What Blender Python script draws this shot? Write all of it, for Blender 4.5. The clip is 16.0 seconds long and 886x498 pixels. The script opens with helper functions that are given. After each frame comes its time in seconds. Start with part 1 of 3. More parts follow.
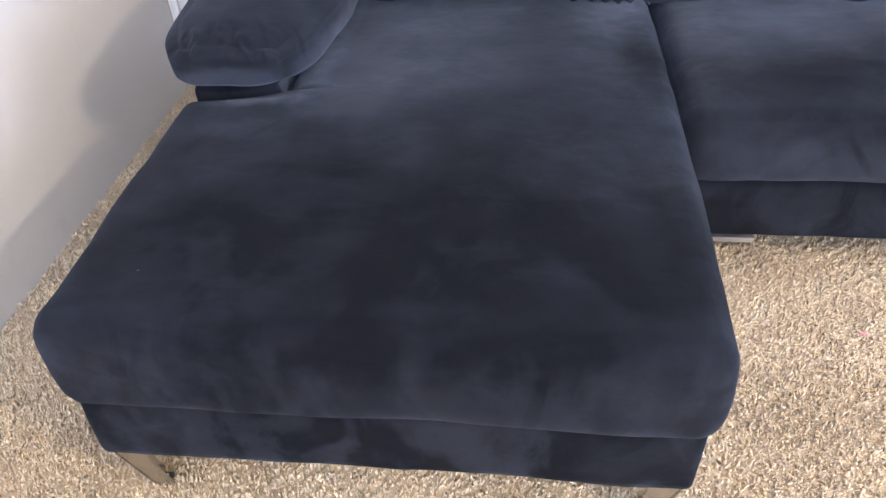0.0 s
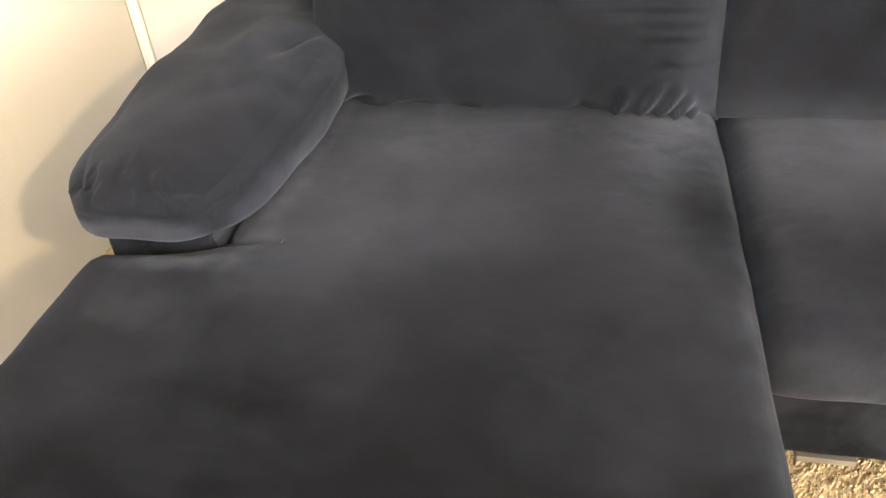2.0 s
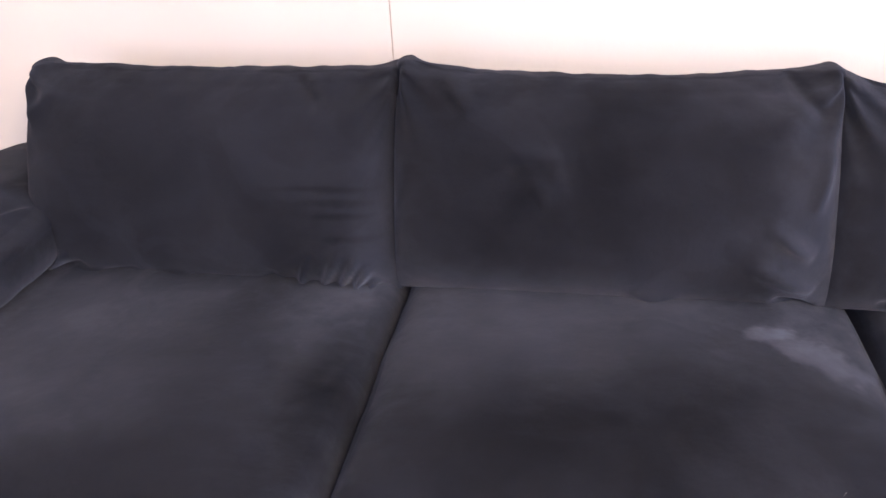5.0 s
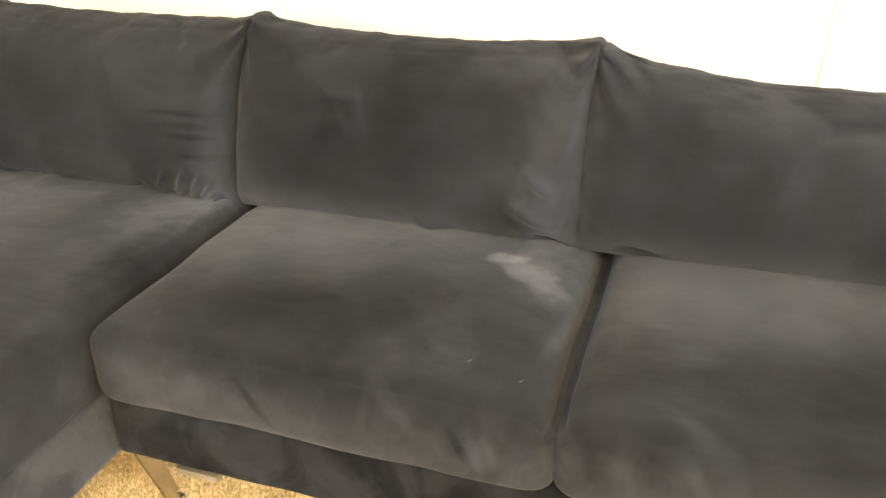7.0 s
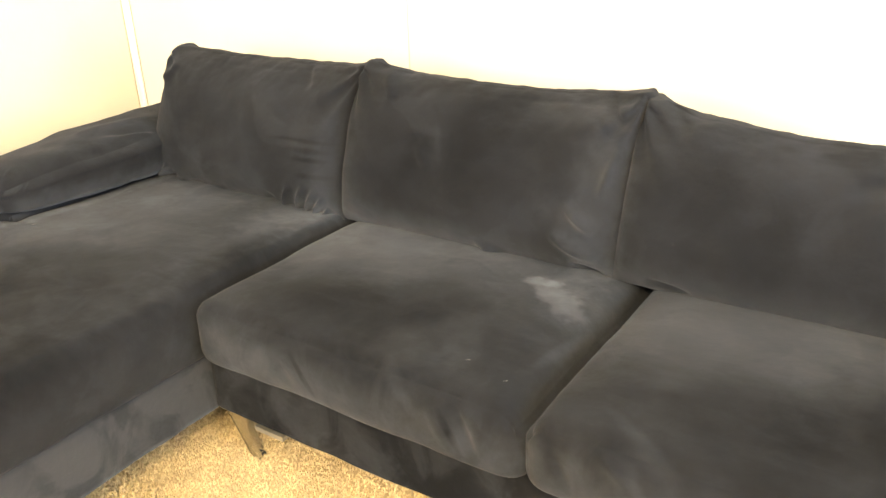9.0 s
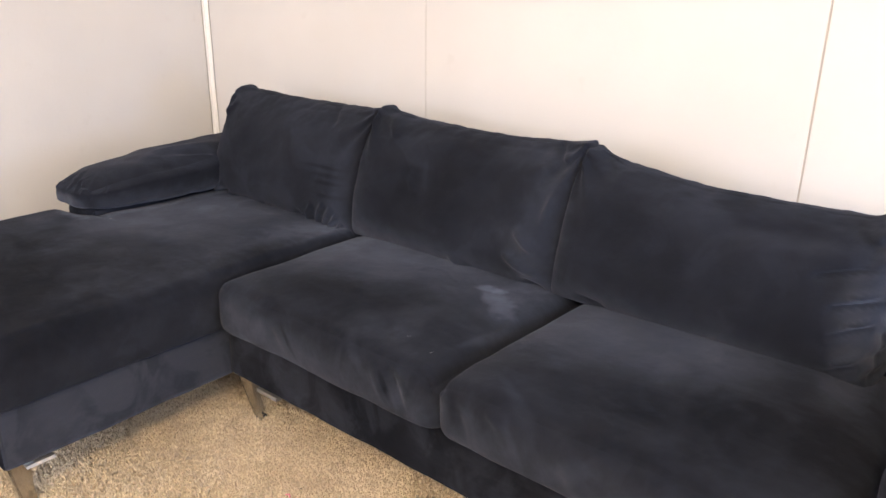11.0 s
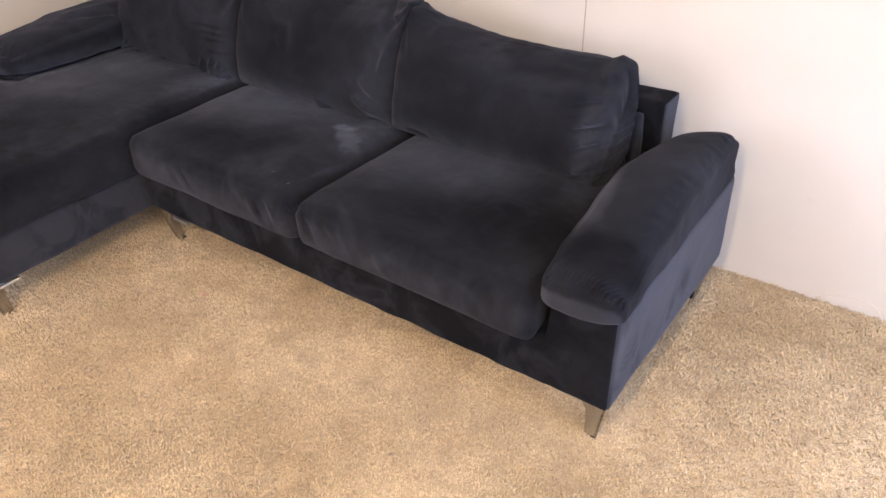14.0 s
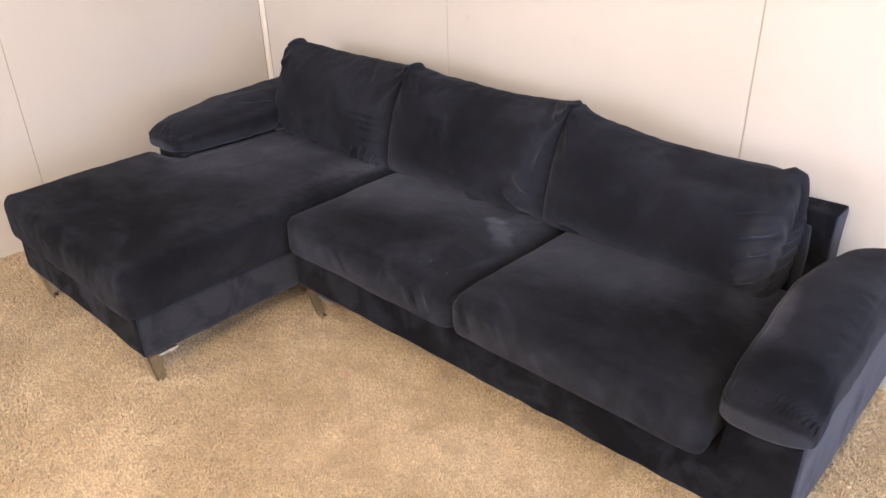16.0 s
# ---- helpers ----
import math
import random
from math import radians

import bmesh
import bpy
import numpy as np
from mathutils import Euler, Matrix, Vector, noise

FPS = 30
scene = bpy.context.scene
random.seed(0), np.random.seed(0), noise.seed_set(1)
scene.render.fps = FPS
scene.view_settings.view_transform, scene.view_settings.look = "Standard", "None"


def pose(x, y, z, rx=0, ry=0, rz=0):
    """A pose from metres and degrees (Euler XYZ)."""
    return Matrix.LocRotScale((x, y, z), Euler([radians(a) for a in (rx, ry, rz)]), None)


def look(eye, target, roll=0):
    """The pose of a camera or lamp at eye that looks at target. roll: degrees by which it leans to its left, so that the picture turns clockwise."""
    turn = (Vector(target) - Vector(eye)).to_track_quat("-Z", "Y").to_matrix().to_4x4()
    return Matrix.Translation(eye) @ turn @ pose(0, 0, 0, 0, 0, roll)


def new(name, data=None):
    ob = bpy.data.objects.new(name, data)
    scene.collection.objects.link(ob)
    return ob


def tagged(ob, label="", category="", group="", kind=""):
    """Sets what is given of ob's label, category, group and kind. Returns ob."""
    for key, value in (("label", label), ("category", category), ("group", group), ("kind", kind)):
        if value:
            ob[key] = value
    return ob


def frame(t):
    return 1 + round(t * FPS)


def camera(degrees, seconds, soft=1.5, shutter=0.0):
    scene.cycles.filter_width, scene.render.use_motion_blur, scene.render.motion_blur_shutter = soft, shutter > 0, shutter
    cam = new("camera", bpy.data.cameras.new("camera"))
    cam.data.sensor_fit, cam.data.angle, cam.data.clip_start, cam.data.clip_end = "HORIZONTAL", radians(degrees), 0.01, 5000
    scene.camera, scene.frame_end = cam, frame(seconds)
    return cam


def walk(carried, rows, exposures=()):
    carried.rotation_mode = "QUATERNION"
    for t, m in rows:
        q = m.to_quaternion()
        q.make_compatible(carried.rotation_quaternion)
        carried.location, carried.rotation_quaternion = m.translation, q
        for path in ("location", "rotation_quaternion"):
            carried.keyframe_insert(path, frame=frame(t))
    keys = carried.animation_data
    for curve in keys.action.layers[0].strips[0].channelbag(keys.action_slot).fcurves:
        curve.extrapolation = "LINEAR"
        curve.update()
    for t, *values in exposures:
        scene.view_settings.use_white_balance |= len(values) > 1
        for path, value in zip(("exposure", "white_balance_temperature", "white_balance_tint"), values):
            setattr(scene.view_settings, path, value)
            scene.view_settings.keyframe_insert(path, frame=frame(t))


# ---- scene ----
cam = camera(60.8, 16.0)
PATH = [
    (0, (-0.18, -2.124, 1.08), (-0.383, -0.59, -0.187), -3.0),
    (0.5, (-0.16, -2.067, 1.092), (-0.399, -0.519, -0.152), -3.7),
    (1, (-0.163, -1.944, 1.075), (-0.423, -0.385, -0.15), -3.6),
    (1.5, (-0.179, -1.79, 1.068), (-0.464, -0.228, -0.148), -3.4),
    (2, (-0.126, -1.658, 1.049), (-0.482, -0.107, -0.163), -4.2),
    (2.5, (-0.009, -1.467, 1.072), (-0.604, 0.051, -0.085), -5.7),
    (3, (0.047, -1.363, 1.122), (-0.638, 0.189, 0.062), -5.8),
    (3.5, (0.078, -1.374, 1.123), (-0.648, 0.225, 0.166), -4.7),
    (4, (0.118, -1.406, 1.123), (-0.597, 0.228, 0.217), -4.7),
    (4.5, (0.237, -1.468, 1.121), (-0.3, 0.237, 0.224), -3.7),
    (5, (0.379, -1.564, 1.109), (0.057, 0.171, 0.168), -2.6),
    (5.2, (0.493, -1.557, 1.103), (0.113, 0.157, 0.146), -3.3),
    (7.3, (0.971, -1.754, 1.051), (0.427, -0.048, 0.16), 0.5),
    (7.5, (1.006, -1.769, 1.061), (0.426, -0.076, 0.169), 0.1),
    (8, (1.081, -1.805, 1.092), (0.383, -0.15, 0.212), -1.6),
    (8.5, (1.171, -1.778, 1.101), (0.306, -0.185, 0.255), -1.9),
    (11, (1.693, -1.947, 1.157), (0.495, -0.497, 0.479), 0.7),
    (11.5, (1.834, -1.978, 1.176), (0.637, -0.524, 0.505), 1.1),
    (12, (1.981, -1.977, 1.205), (0.828, -0.508, 0.491), -0.5),
    (12.5, (2.072, -1.992, 1.216), (1.069, -0.442, 0.446), -0.9),
    (13, (2.198, -2.031, 1.271), (1.256, -0.507, 0.382), -0.2),
    (13.5, (2.235, -2.058, 1.357), (1.266, -0.678, 0.281), -0.7),
    (14, (2.232, -2.1, 1.442), (1.238, -0.781, 0.315), -2.0),
    (14.5, (2.215, -2.153, 1.485), (1.2, -0.771, 0.457), -1.9),
    (15, (2.173, -2.18, 1.493), (1.154, -0.768, 0.51), -1.5),
    (15.5, (2.106, -2.197, 1.495), (1.017, -0.828, 0.526), -1.6),
    (16, (2.049, -2.233, 1.496), (0.84, -0.951, 0.55), -1.6),
]
EXPOSURES = [
    (0.0, 0.24, 5200, 21), (0.5, 0.38, 5200, 20), (1.0, 0.52, 5550, 19), (2.0, 0.82, 6900, 12), (2.5, 0.84, 7900, 9), (3.0, 0.74, 8200, 9), (3.5, 0.6, 8100, 11), (4.0, 0.3, 6900, 18), (4.5, 0.06, 6200, 28), (5.2, 0.09, 6000, 34),
    (7.3, 1.02, 8400, 6), (8.7, 0.97, 8500, 6), (11.0, -0.32, 6050, 22), (12.5, -0.67, 6050, 26), (13.5, -0.58, 6350, 27), (14.5, -0.64, 6350, 26), (16.0, -0.52, 6300, 25),
]
walk(cam, [(t, look(eye, target, roll)) for t, eye, target, roll in PATH], EXPOSURES)

# ---------------------------------------------------------------- light
LEFT, BACK, RIGHT, FRONT, TOP = -1.242, 0.0, 3.3, -4.4, 2.4

world = bpy.data.worlds.new("sky")
scene.world = world
world.use_nodes = True
wn = world.node_tree.nodes
sky = wn.new("ShaderNodeTexSky")
sky.sky_type, sky.sun_disc = "NISHITA", False
sky.sun_elevation, sky.sun_rotation = radians(48), radians(200)
wn["Background"].inputs["Strength"].default_value = 0.1
world.node_tree.links.new(sky.outputs[0], wn["Background"].inputs["Color"])

sun = new("sun", bpy.data.lights.new("sun", "SUN"))
sun.data.energy, sun.data.angle, sun.data.color = 3.0, radians(0.5), (1.0, 0.95, 0.87)
sun.matrix_world = look((0, 0, 5), (-0.6, -2.6, 0))


def window_light(name, place, target, wide, high, power, colour, down=0):
    lamp = new(name, bpy.data.lights.new(name, "AREA"))
    lamp.data.shape, lamp.data.size, lamp.data.size_y = "RECTANGLE", wide, high
    lamp.data.energy, lamp.data.color = power, colour
    reach = (Vector(target) - Vector(place)).length
    lamp.matrix_world = look(place, (target[0], target[1], target[2] - reach * math.tan(radians(down))))
    return lamp


W1 = (-1.1, 0.7, 0.95, 2.15)    # front window: x from, x to, sill, head
W2 = (-3.1, -0.45, 0.40, 2.15)     # right window: y from, y to, sill, head
window_light("window_light_front", ((W1[0] + W1[1]) / 2, FRONT + 0.14, (W1[2] + W1[3]) / 2),
             ((W1[0] + W1[1]) / 2, 0, (W1[2] + W1[3]) / 2), W1[1] - W1[0] - 0.1, W1[3] - W1[2] - 0.1, 92, (0.93, 0.96, 1.0), 18)
# the right window: pale daylight through its front part; by the back wall a low blue lamp is added, its source unseen
window_light("window_light_right", (RIGHT - 0.16, -2.15, 1.5), (0, -2.15, 1.5), 1.7, 1.1, 58, (0.86, 0.93, 1.0), 20)
window_light("added_low_blue_lamp", (RIGHT - 0.06, -0.88, 0.85), (0, -0.88, 0.85), 0.7, 0.8, 44, (0.50, 0.70, 1.0), 8)
# the warm ceiling light behind the camera, which draws the firm shadow edges beside and under the sofa
LAMP = (2.0, -3.0)
bulb = new("ceiling_bulb", bpy.data.lights.new("ceiling_bulb", "POINT"))
bulb.data.energy, bulb.data.color, bulb.data.shadow_soft_size = 225, (1.0, 0.79, 0.46), 0.05
bulb.location = (*LAMP, TOP - 0.17)


# ---------------------------------------------------------------- materials
def material(name):
    m = bpy.data.materials.new(name)
    m.use_nodes = True
    return m, m.node_tree.nodes, m.node_tree.links, m.node_tree.nodes["Principled BSDF"]


def set_in(node, **values):
    for key, value in values.items():
        node.inputs[key.replace("_", " ")].default_value = value


def noise_node(nodes, links, vector, scale, detail=3.0, rough=0.55, distortion=0.0):
    n = nodes.new("ShaderNodeTexNoise")
    set_in(n, Scale=scale, Detail=detail, Roughness=rough, Distortion=distortion)
    links.new(vector, n.inputs["Vector"])
    return n.outputs["Fac"]


def remap(nodes, links, value, a, b, c, d):
    n = nodes.new("ShaderNodeMapRange")
    n.interpolation_type = "SMOOTHSTEP"
    for i, v in enumerate((a, b, c, d)):
        n.inputs[i + 1].default_value = v
    links.new(value, n.inputs[0])
    return n.outputs[0]


def calc(nodes, links, how, a, b):
    n = nodes.new("ShaderNodeMath")
    n.operation = how
    for i, v in enumerate((a, b)):
        if isinstance(v, (int, float)):
            n.inputs[i].default_value = v
        else:
            links.new(v, n.inputs[i])
    return n.outputs[0]


def mix_colour(nodes, links, factor, a, b):
    n = nodes.new("ShaderNodeMix")
    n.data_type = "RGBA"
    for socket, v in ((n.inputs[0], factor), (n.inputs[6], a), (n.inputs[7], b)):
        if isinstance(v, tuple):
            socket.default_value = (*v, 1)
        elif isinstance(v, (int, float)):
            socket.default_value = v
        else:
            links.new(v, socket)
    return n.outputs[2]


def bump(nodes, links, bsdf, height, strength, distance):
    n = nodes.new("ShaderNodeBump")
    set_in(n, Strength=strength, Distance=distance)
    links.new(height, n.inputs["Height"])
    links.new(n.outputs[0], bsdf.inputs["Normal"])


def nap_or_light_mark(nodes, links, place, centre, turn, radii, ragged, soft):
    """A brushed patch in the velvet, or light and shade painted as one: 1 inside an uneven ellipsoid, 0 outside."""
    n = nodes.new("ShaderNodeMapping")
    n.vector_type = "TEXTURE"
    n.inputs["Location"].default_value = centre
    n.inputs["Rotation"].default_value = tuple(radians(a) for a in turn) if isinstance(turn, tuple) else (0, 0, radians(turn))
    n.inputs["Scale"].default_value = radii
    links.new(place, n.inputs["Vector"])
    size = nodes.new("ShaderNodeVectorMath")
    size.operation = "LENGTH"
    links.new(n.outputs[0], size.inputs[0])
    rag = calc(nodes, links, "MULTIPLY", noise_node(nodes, links, place, 28.0, 3.0), ragged)
    return remap(nodes, links, calc(nodes, links, "ADD", size.outputs["Value"], rag), 1 + ragged * 0.5 - soft, 1 + ragged * 0.5 + soft, 1.0, 0.0)


LIGHT_MARKS = [
    ((0.745, -0.590, 0.43), -38, (0.075, 0.034, 0.06), 1.4, 0.35, 0.48),
    ((0.690, -0.545, 0.43), 10, (0.040, 0.018, 0.06), 1.0, 0.3, 0.5),
    ((-0.43, -0.89, 0.43), 35, (0.13, 0.09, 0.06), 0.6, 0.9, 0.2),
    ((-0.45, -0.70, 0.43), 10, (0.18, 0.16, 0.06), 0.5, 0.9, 0.10),
    ((0.815, -0.74, 0.40), 80, (0.07, 0.009, 0.06), 0.8, 0.7, 0.22),
    ((0.46, -0.97, 0.32), 0, (0.42, 0.06, 0.060), 1.4, 0.7, 0.20),
    ((1.15, -0.97, 0.32), 0, (0.42, 0.06, 0.060), 1.4, 0.7, 0.16),
    ((0.755, -0.44, 0.55), 0, (0.055, 0.14, 0.19), 1.4, 0.6, 0.32),
    ((0.05, -0.44, 0.52), 0, (0.035, 0.12, 0.16), 1.0, 0.8, 0.3),
    ((1.48, -0.42, 0.54), 0, (0.05, 0.14, 0.16), 0.9, 0.5, 0.3),
    # back panel's open strip, lightened in place of light on its face
    ((1.53, -0.25, 0.46), 0, (0.03, 0.03, 0.15), 0.3, 0.4, 0.5),
    # the rear of the two seats, broadly paler
    ((0.28, -0.53, 0.43), 20, (0.24, 0.17, 0.05), 0.8, 0.8, 0.32),
    ((1.04, -0.52, 0.43), 10, (0.26, 0.15, 0.05), 0.8, 0.8, 0.28),
    # left pillow's inner band: window light painted in as paler nap
    ((-0.572, -0.62, 0.462), 0, (0.035, 0.34, 0.035), 1.0, 0.5, 0.42),
    # the front bands of both arm pillows, paler
    ((-0.70, -0.935, 0.462), 0, (0.13, 0.035, 0.03), 0.6, 0.3, 0.6),
    ((1.72, -0.950, 0.430), 0, (0.14, 0.022, 0.034), 0.5, 0.2, 0.45),
    ((1.62, -0.66, 0.50), 95, (0.12, 0.028, 0.08), 0.8, 0.4, 0.4),
    ((-0.25, -0.60, 0.43), 8, (0.36, 0.22, 0.06), 0.8, 0.9, 0.12),
    # strokes on the seat fronts
    ((0.748, -0.95, 0.340), 0, (0.022, 0.05, 0.034), 0.9, 0.6, 0.24),
    ((0.615, -0.94, 0.390), (0, 42, 0), (0.055, 0.05, 0.012), 0.9, 0.6, 0.16),
    ((0.30, -0.95, 0.345), (0, 20, 0), (0.030, 0.05, 0.030), 1.0, 0.7, 0.14),
    ((1.03, -0.92, 0.41), -32, (0.080, 0.011, 0.05), 0.9, 0.7, 0.16),
    ((1.165, -0.95, 0.35), (0, -35, 0), (0.055, 0.05, 0.018), 1.0, 0.7, 0.18),
    ((1.035, -0.95, 0.355), (0, 62, 0), (0.036, 0.05, 0.011), 0.8, 0.6, 0.20),
    ((1.33, -0.95, 0.34), (0, 50, 0), (0.035, 0.05, 0.016), 1.0, 0.7, 0.14),
    # a dimple's painted light rim and the brushed side of the middle back cushion, and the gathers of its neighbour,
    # lightened
    ((0.365, -0.45, 0.645), (0, 70, 0), (0.034, 0.10, 0.009), 0.9, 0.7, 0.11),
    ((0.325, -0.45, 0.668), (0, 10, 0), (0.040, 0.10, 0.009), 0.9, 0.7, 0.09),
    ((0.700, -0.44, 0.535), (0, 30, 0), (0.065, 0.14, 0.034), 1.2, 0.6, 0.20),
    ((0.690, -0.40, 0.735), (0, -12, 0), (0.090, 0.14, 0.022), 1.0, 0.7, 0.18),
    ((0.00, -0.44, 0.440), 0, (0.085, 0.12, 0.028), 1.0, 0.6, 0.22),
    ((1.05, -0.40, 0.690), (0, 12, 0), (0.200, 0.14, 0.030), 1.0, 0.8, 0.14),
]
DARK_MARKS = [
    # the chaise's whole front, painted darker to offset its grazing sheen
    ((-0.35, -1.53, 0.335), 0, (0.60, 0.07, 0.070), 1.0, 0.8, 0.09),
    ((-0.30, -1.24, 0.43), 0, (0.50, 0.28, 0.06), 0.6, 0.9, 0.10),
    ((0.718, -0.95, 0.345), (0, 60, 0), (0.038, 0.04, 0.007), 0.6, 0.5, 0.22),
    ((0.402, -0.95, 0.345), (0, 55, 0), (0.042, 0.04, 0.007), 0.6, 0.5, 0.20),
    # the same dimple's hollow, its shade painted dark
    ((0.335, -0.45, 0.630), (0, 60, 0), (0.030, 0.10, 0.012), 0.8, 0.7, 0.07),
    ((0.90, -0.95, 0.355), (0, 80, 0), (0.040, 0.05, 0.020), 0.9, 0.7, 0.12),
    ((0.25, -0.44, 0.57), 0, (0.24, 0.12, 0.18), 0.7, 0.9, 0.05),
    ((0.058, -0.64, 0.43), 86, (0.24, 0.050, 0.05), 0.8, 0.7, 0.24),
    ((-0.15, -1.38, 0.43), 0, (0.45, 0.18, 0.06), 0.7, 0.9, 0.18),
    ((0.43, -0.80, 0.43), 12, (0.32, 0.14, 0.06), 1.3, 0.9, 0.11),
    # the right seat's front and outer side, broadly darker
    ((1.30, -0.78, 0.43), -12, (0.30, 0.16, 0.06), 1.0, 0.8, 0.14),
    ((1.50, -0.60, 0.43), 60, (0.20, 0.12, 0.06), 1.0, 0.8, 0.12),
    ((1.71, -0.84, 0.50), 0, (0.10, 0.075, 0.07), 0.5, 0.5, 0.25),
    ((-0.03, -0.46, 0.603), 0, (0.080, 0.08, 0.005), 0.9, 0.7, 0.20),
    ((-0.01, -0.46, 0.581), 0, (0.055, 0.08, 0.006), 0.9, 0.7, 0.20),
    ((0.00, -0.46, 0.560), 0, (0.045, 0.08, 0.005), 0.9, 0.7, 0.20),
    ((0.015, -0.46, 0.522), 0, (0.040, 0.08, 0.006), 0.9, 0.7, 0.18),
]


def nodes_z(nodes, links, place):
    n = nodes.new("ShaderNodeSeparateXYZ")
    links.new(place, n.inputs[0])
    return n.outputs["Z"]


def make_velvet(name, broad_part, streak_part, marks):
    """Nap of broad patches, streaks and brushed marks; the frame's +X faces have window light painted in as paler,
    smoother nap.
    """
    m, nodes, links, bsdf = material(name)
    geo = nodes.new("ShaderNodeNewGeometry")
    place = geo.outputs["Position"]
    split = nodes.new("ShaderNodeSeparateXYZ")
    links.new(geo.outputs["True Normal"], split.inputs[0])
    faces_right = remap(nodes, links, split.outputs["X"], 0.80, 0.95, 0.0, 0.0 if marks else 1.0)
    broad = remap(nodes, links, noise_node(nodes, links, place, 2.6, 2.0, 0.5, 0.3), 0.34, 0.68, 0.0, 1.0)
    stretch = nodes.new("ShaderNodeVectorMath")
    stretch.operation = "MULTIPLY"
    stretch.inputs[1].default_value = (1.0, 1.0, 0.8)
    links.new(place, stretch.inputs[0])
    if marks:
        streak = remap(nodes, links, noise_node(nodes, links, stretch.outputs[0], 11.0, 3.0, 0.6, 0.25), 0.44, 0.64, 0.0, 1.0)
    else:
        streak = remap(nodes, links, noise_node(nodes, links, stretch.outputs[0], 8.5, 5.0, 0.60, 0.8), 0.44, 0.60, 0.0, 1.0)
    fine = noise_node(nodes, links, place, 900.0, 2.0)
    nap = calc(nodes, links, "ADD", calc(nodes, links, "MULTIPLY", broad, broad_part), calc(nodes, links, "MULTIPLY", streak, streak_part))
    brush = remap(nodes, links, noise_node(nodes, links, place, 6.5, 4.0, 0.55, 1.0), 0.50, 0.57, 0.0, 1.0)
    where = remap(nodes, links, noise_node(nodes, links, place, 3.1, 1.0), 0.42, 0.60, 0.0, 1.0)
    nap = calc(nodes, links, "ADD", nap, calc(nodes, links, "MULTIPLY", calc(nodes, links, "MULTIPLY", brush, where), 0.075))
    mottle = remap(nodes, links, noise_node(nodes, links, place, 6.0, 3.0, 0.55, 0.7), 0.36, 0.64, -0.042, 0.054)
    nap = calc(nodes, links, "ADD", nap, mottle)
    # strokes where the cloth has been swept
    for turn, scale, low in ((38, (2.4, 9.0, 6.0), 0.55), (-25, (3.2, 12.0, 8.0), 0.57)):
        sweep = nodes.new("ShaderNodeMapping")
        sweep.inputs["Rotation"].default_value = (0, 0, radians(turn))
        sweep.inputs["Scale"].default_value = scale
        links.new(place, sweep.inputs["Vector"])
        stroke = remap(nodes, links, noise_node(nodes, links, sweep.outputs[0], 1.6, 4.0, 0.6, 0.8), low - 0.01, low + 0.07, 0.0, 1.0)
        nap = calc(nodes, links, "ADD", nap, calc(nodes, links, "MULTIPLY", stroke, 0.03))
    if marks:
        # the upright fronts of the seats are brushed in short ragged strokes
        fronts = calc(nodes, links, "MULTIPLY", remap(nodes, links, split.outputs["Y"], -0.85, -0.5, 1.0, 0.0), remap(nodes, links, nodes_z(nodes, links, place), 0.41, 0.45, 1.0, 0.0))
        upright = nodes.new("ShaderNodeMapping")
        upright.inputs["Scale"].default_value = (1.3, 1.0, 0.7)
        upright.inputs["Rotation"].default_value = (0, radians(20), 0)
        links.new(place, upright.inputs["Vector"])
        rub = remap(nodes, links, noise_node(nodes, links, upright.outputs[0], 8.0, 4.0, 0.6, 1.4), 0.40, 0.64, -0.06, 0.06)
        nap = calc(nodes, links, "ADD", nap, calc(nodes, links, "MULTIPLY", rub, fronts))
    rough_nap = calc(nodes, links, "ADD", nap, 0.16 if marks else -0.03)
    # light from the right put into the colour of +X faces; smudges stay
    right_lit_nap = calc(nodes, links, "SUBTRACT", calc(nodes, links, "ADD", calc(nodes, links, "MULTIPLY", broad, 0.2), 0.85),
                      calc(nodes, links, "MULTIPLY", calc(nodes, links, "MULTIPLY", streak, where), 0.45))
    keep = calc(nodes, links, "SUBTRACT", 1.0, faces_right)
    nap = calc(nodes, links, "ADD", calc(nodes, links, "MULTIPLY", rough_nap, keep), calc(nodes, links, "MULTIPLY", right_lit_nap, faces_right))
    if marks:
        for *one, much in LIGHT_MARKS:
            nap = calc(nodes, links, "ADD", nap, calc(nodes, links, "MULTIPLY", nap_or_light_mark(nodes, links, place, *one), much))
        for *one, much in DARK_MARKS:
            nap = calc(nodes, links, "SUBTRACT", nap, calc(nodes, links, "MULTIPLY", nap_or_light_mark(nodes, links, place, *one), much))
    nap = calc(nodes, links, "MAXIMUM", nap, 0.0)
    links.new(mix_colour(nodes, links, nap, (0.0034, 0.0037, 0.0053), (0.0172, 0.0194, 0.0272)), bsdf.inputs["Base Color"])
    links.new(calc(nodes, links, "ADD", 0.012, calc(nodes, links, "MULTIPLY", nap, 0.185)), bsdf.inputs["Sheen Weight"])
    set_in(bsdf, Roughness=0.95, Sheen_Roughness=0.66, Sheen_Tint=(0.66, 0.73, 0.91, 1), Specular_IOR_Level=0.08)
    soft = calc(nodes, links, "ADD", calc(nodes, links, "MULTIPLY", noise_node(nodes, links, place, 26.0, 3.0), 1.0), calc(nodes, links, "MULTIPLY", fine, 0.12))
    bump(nodes, links, bsdf, soft, 0.3, 0.006)
    return m


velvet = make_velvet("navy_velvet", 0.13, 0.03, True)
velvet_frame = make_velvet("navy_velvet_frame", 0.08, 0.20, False)


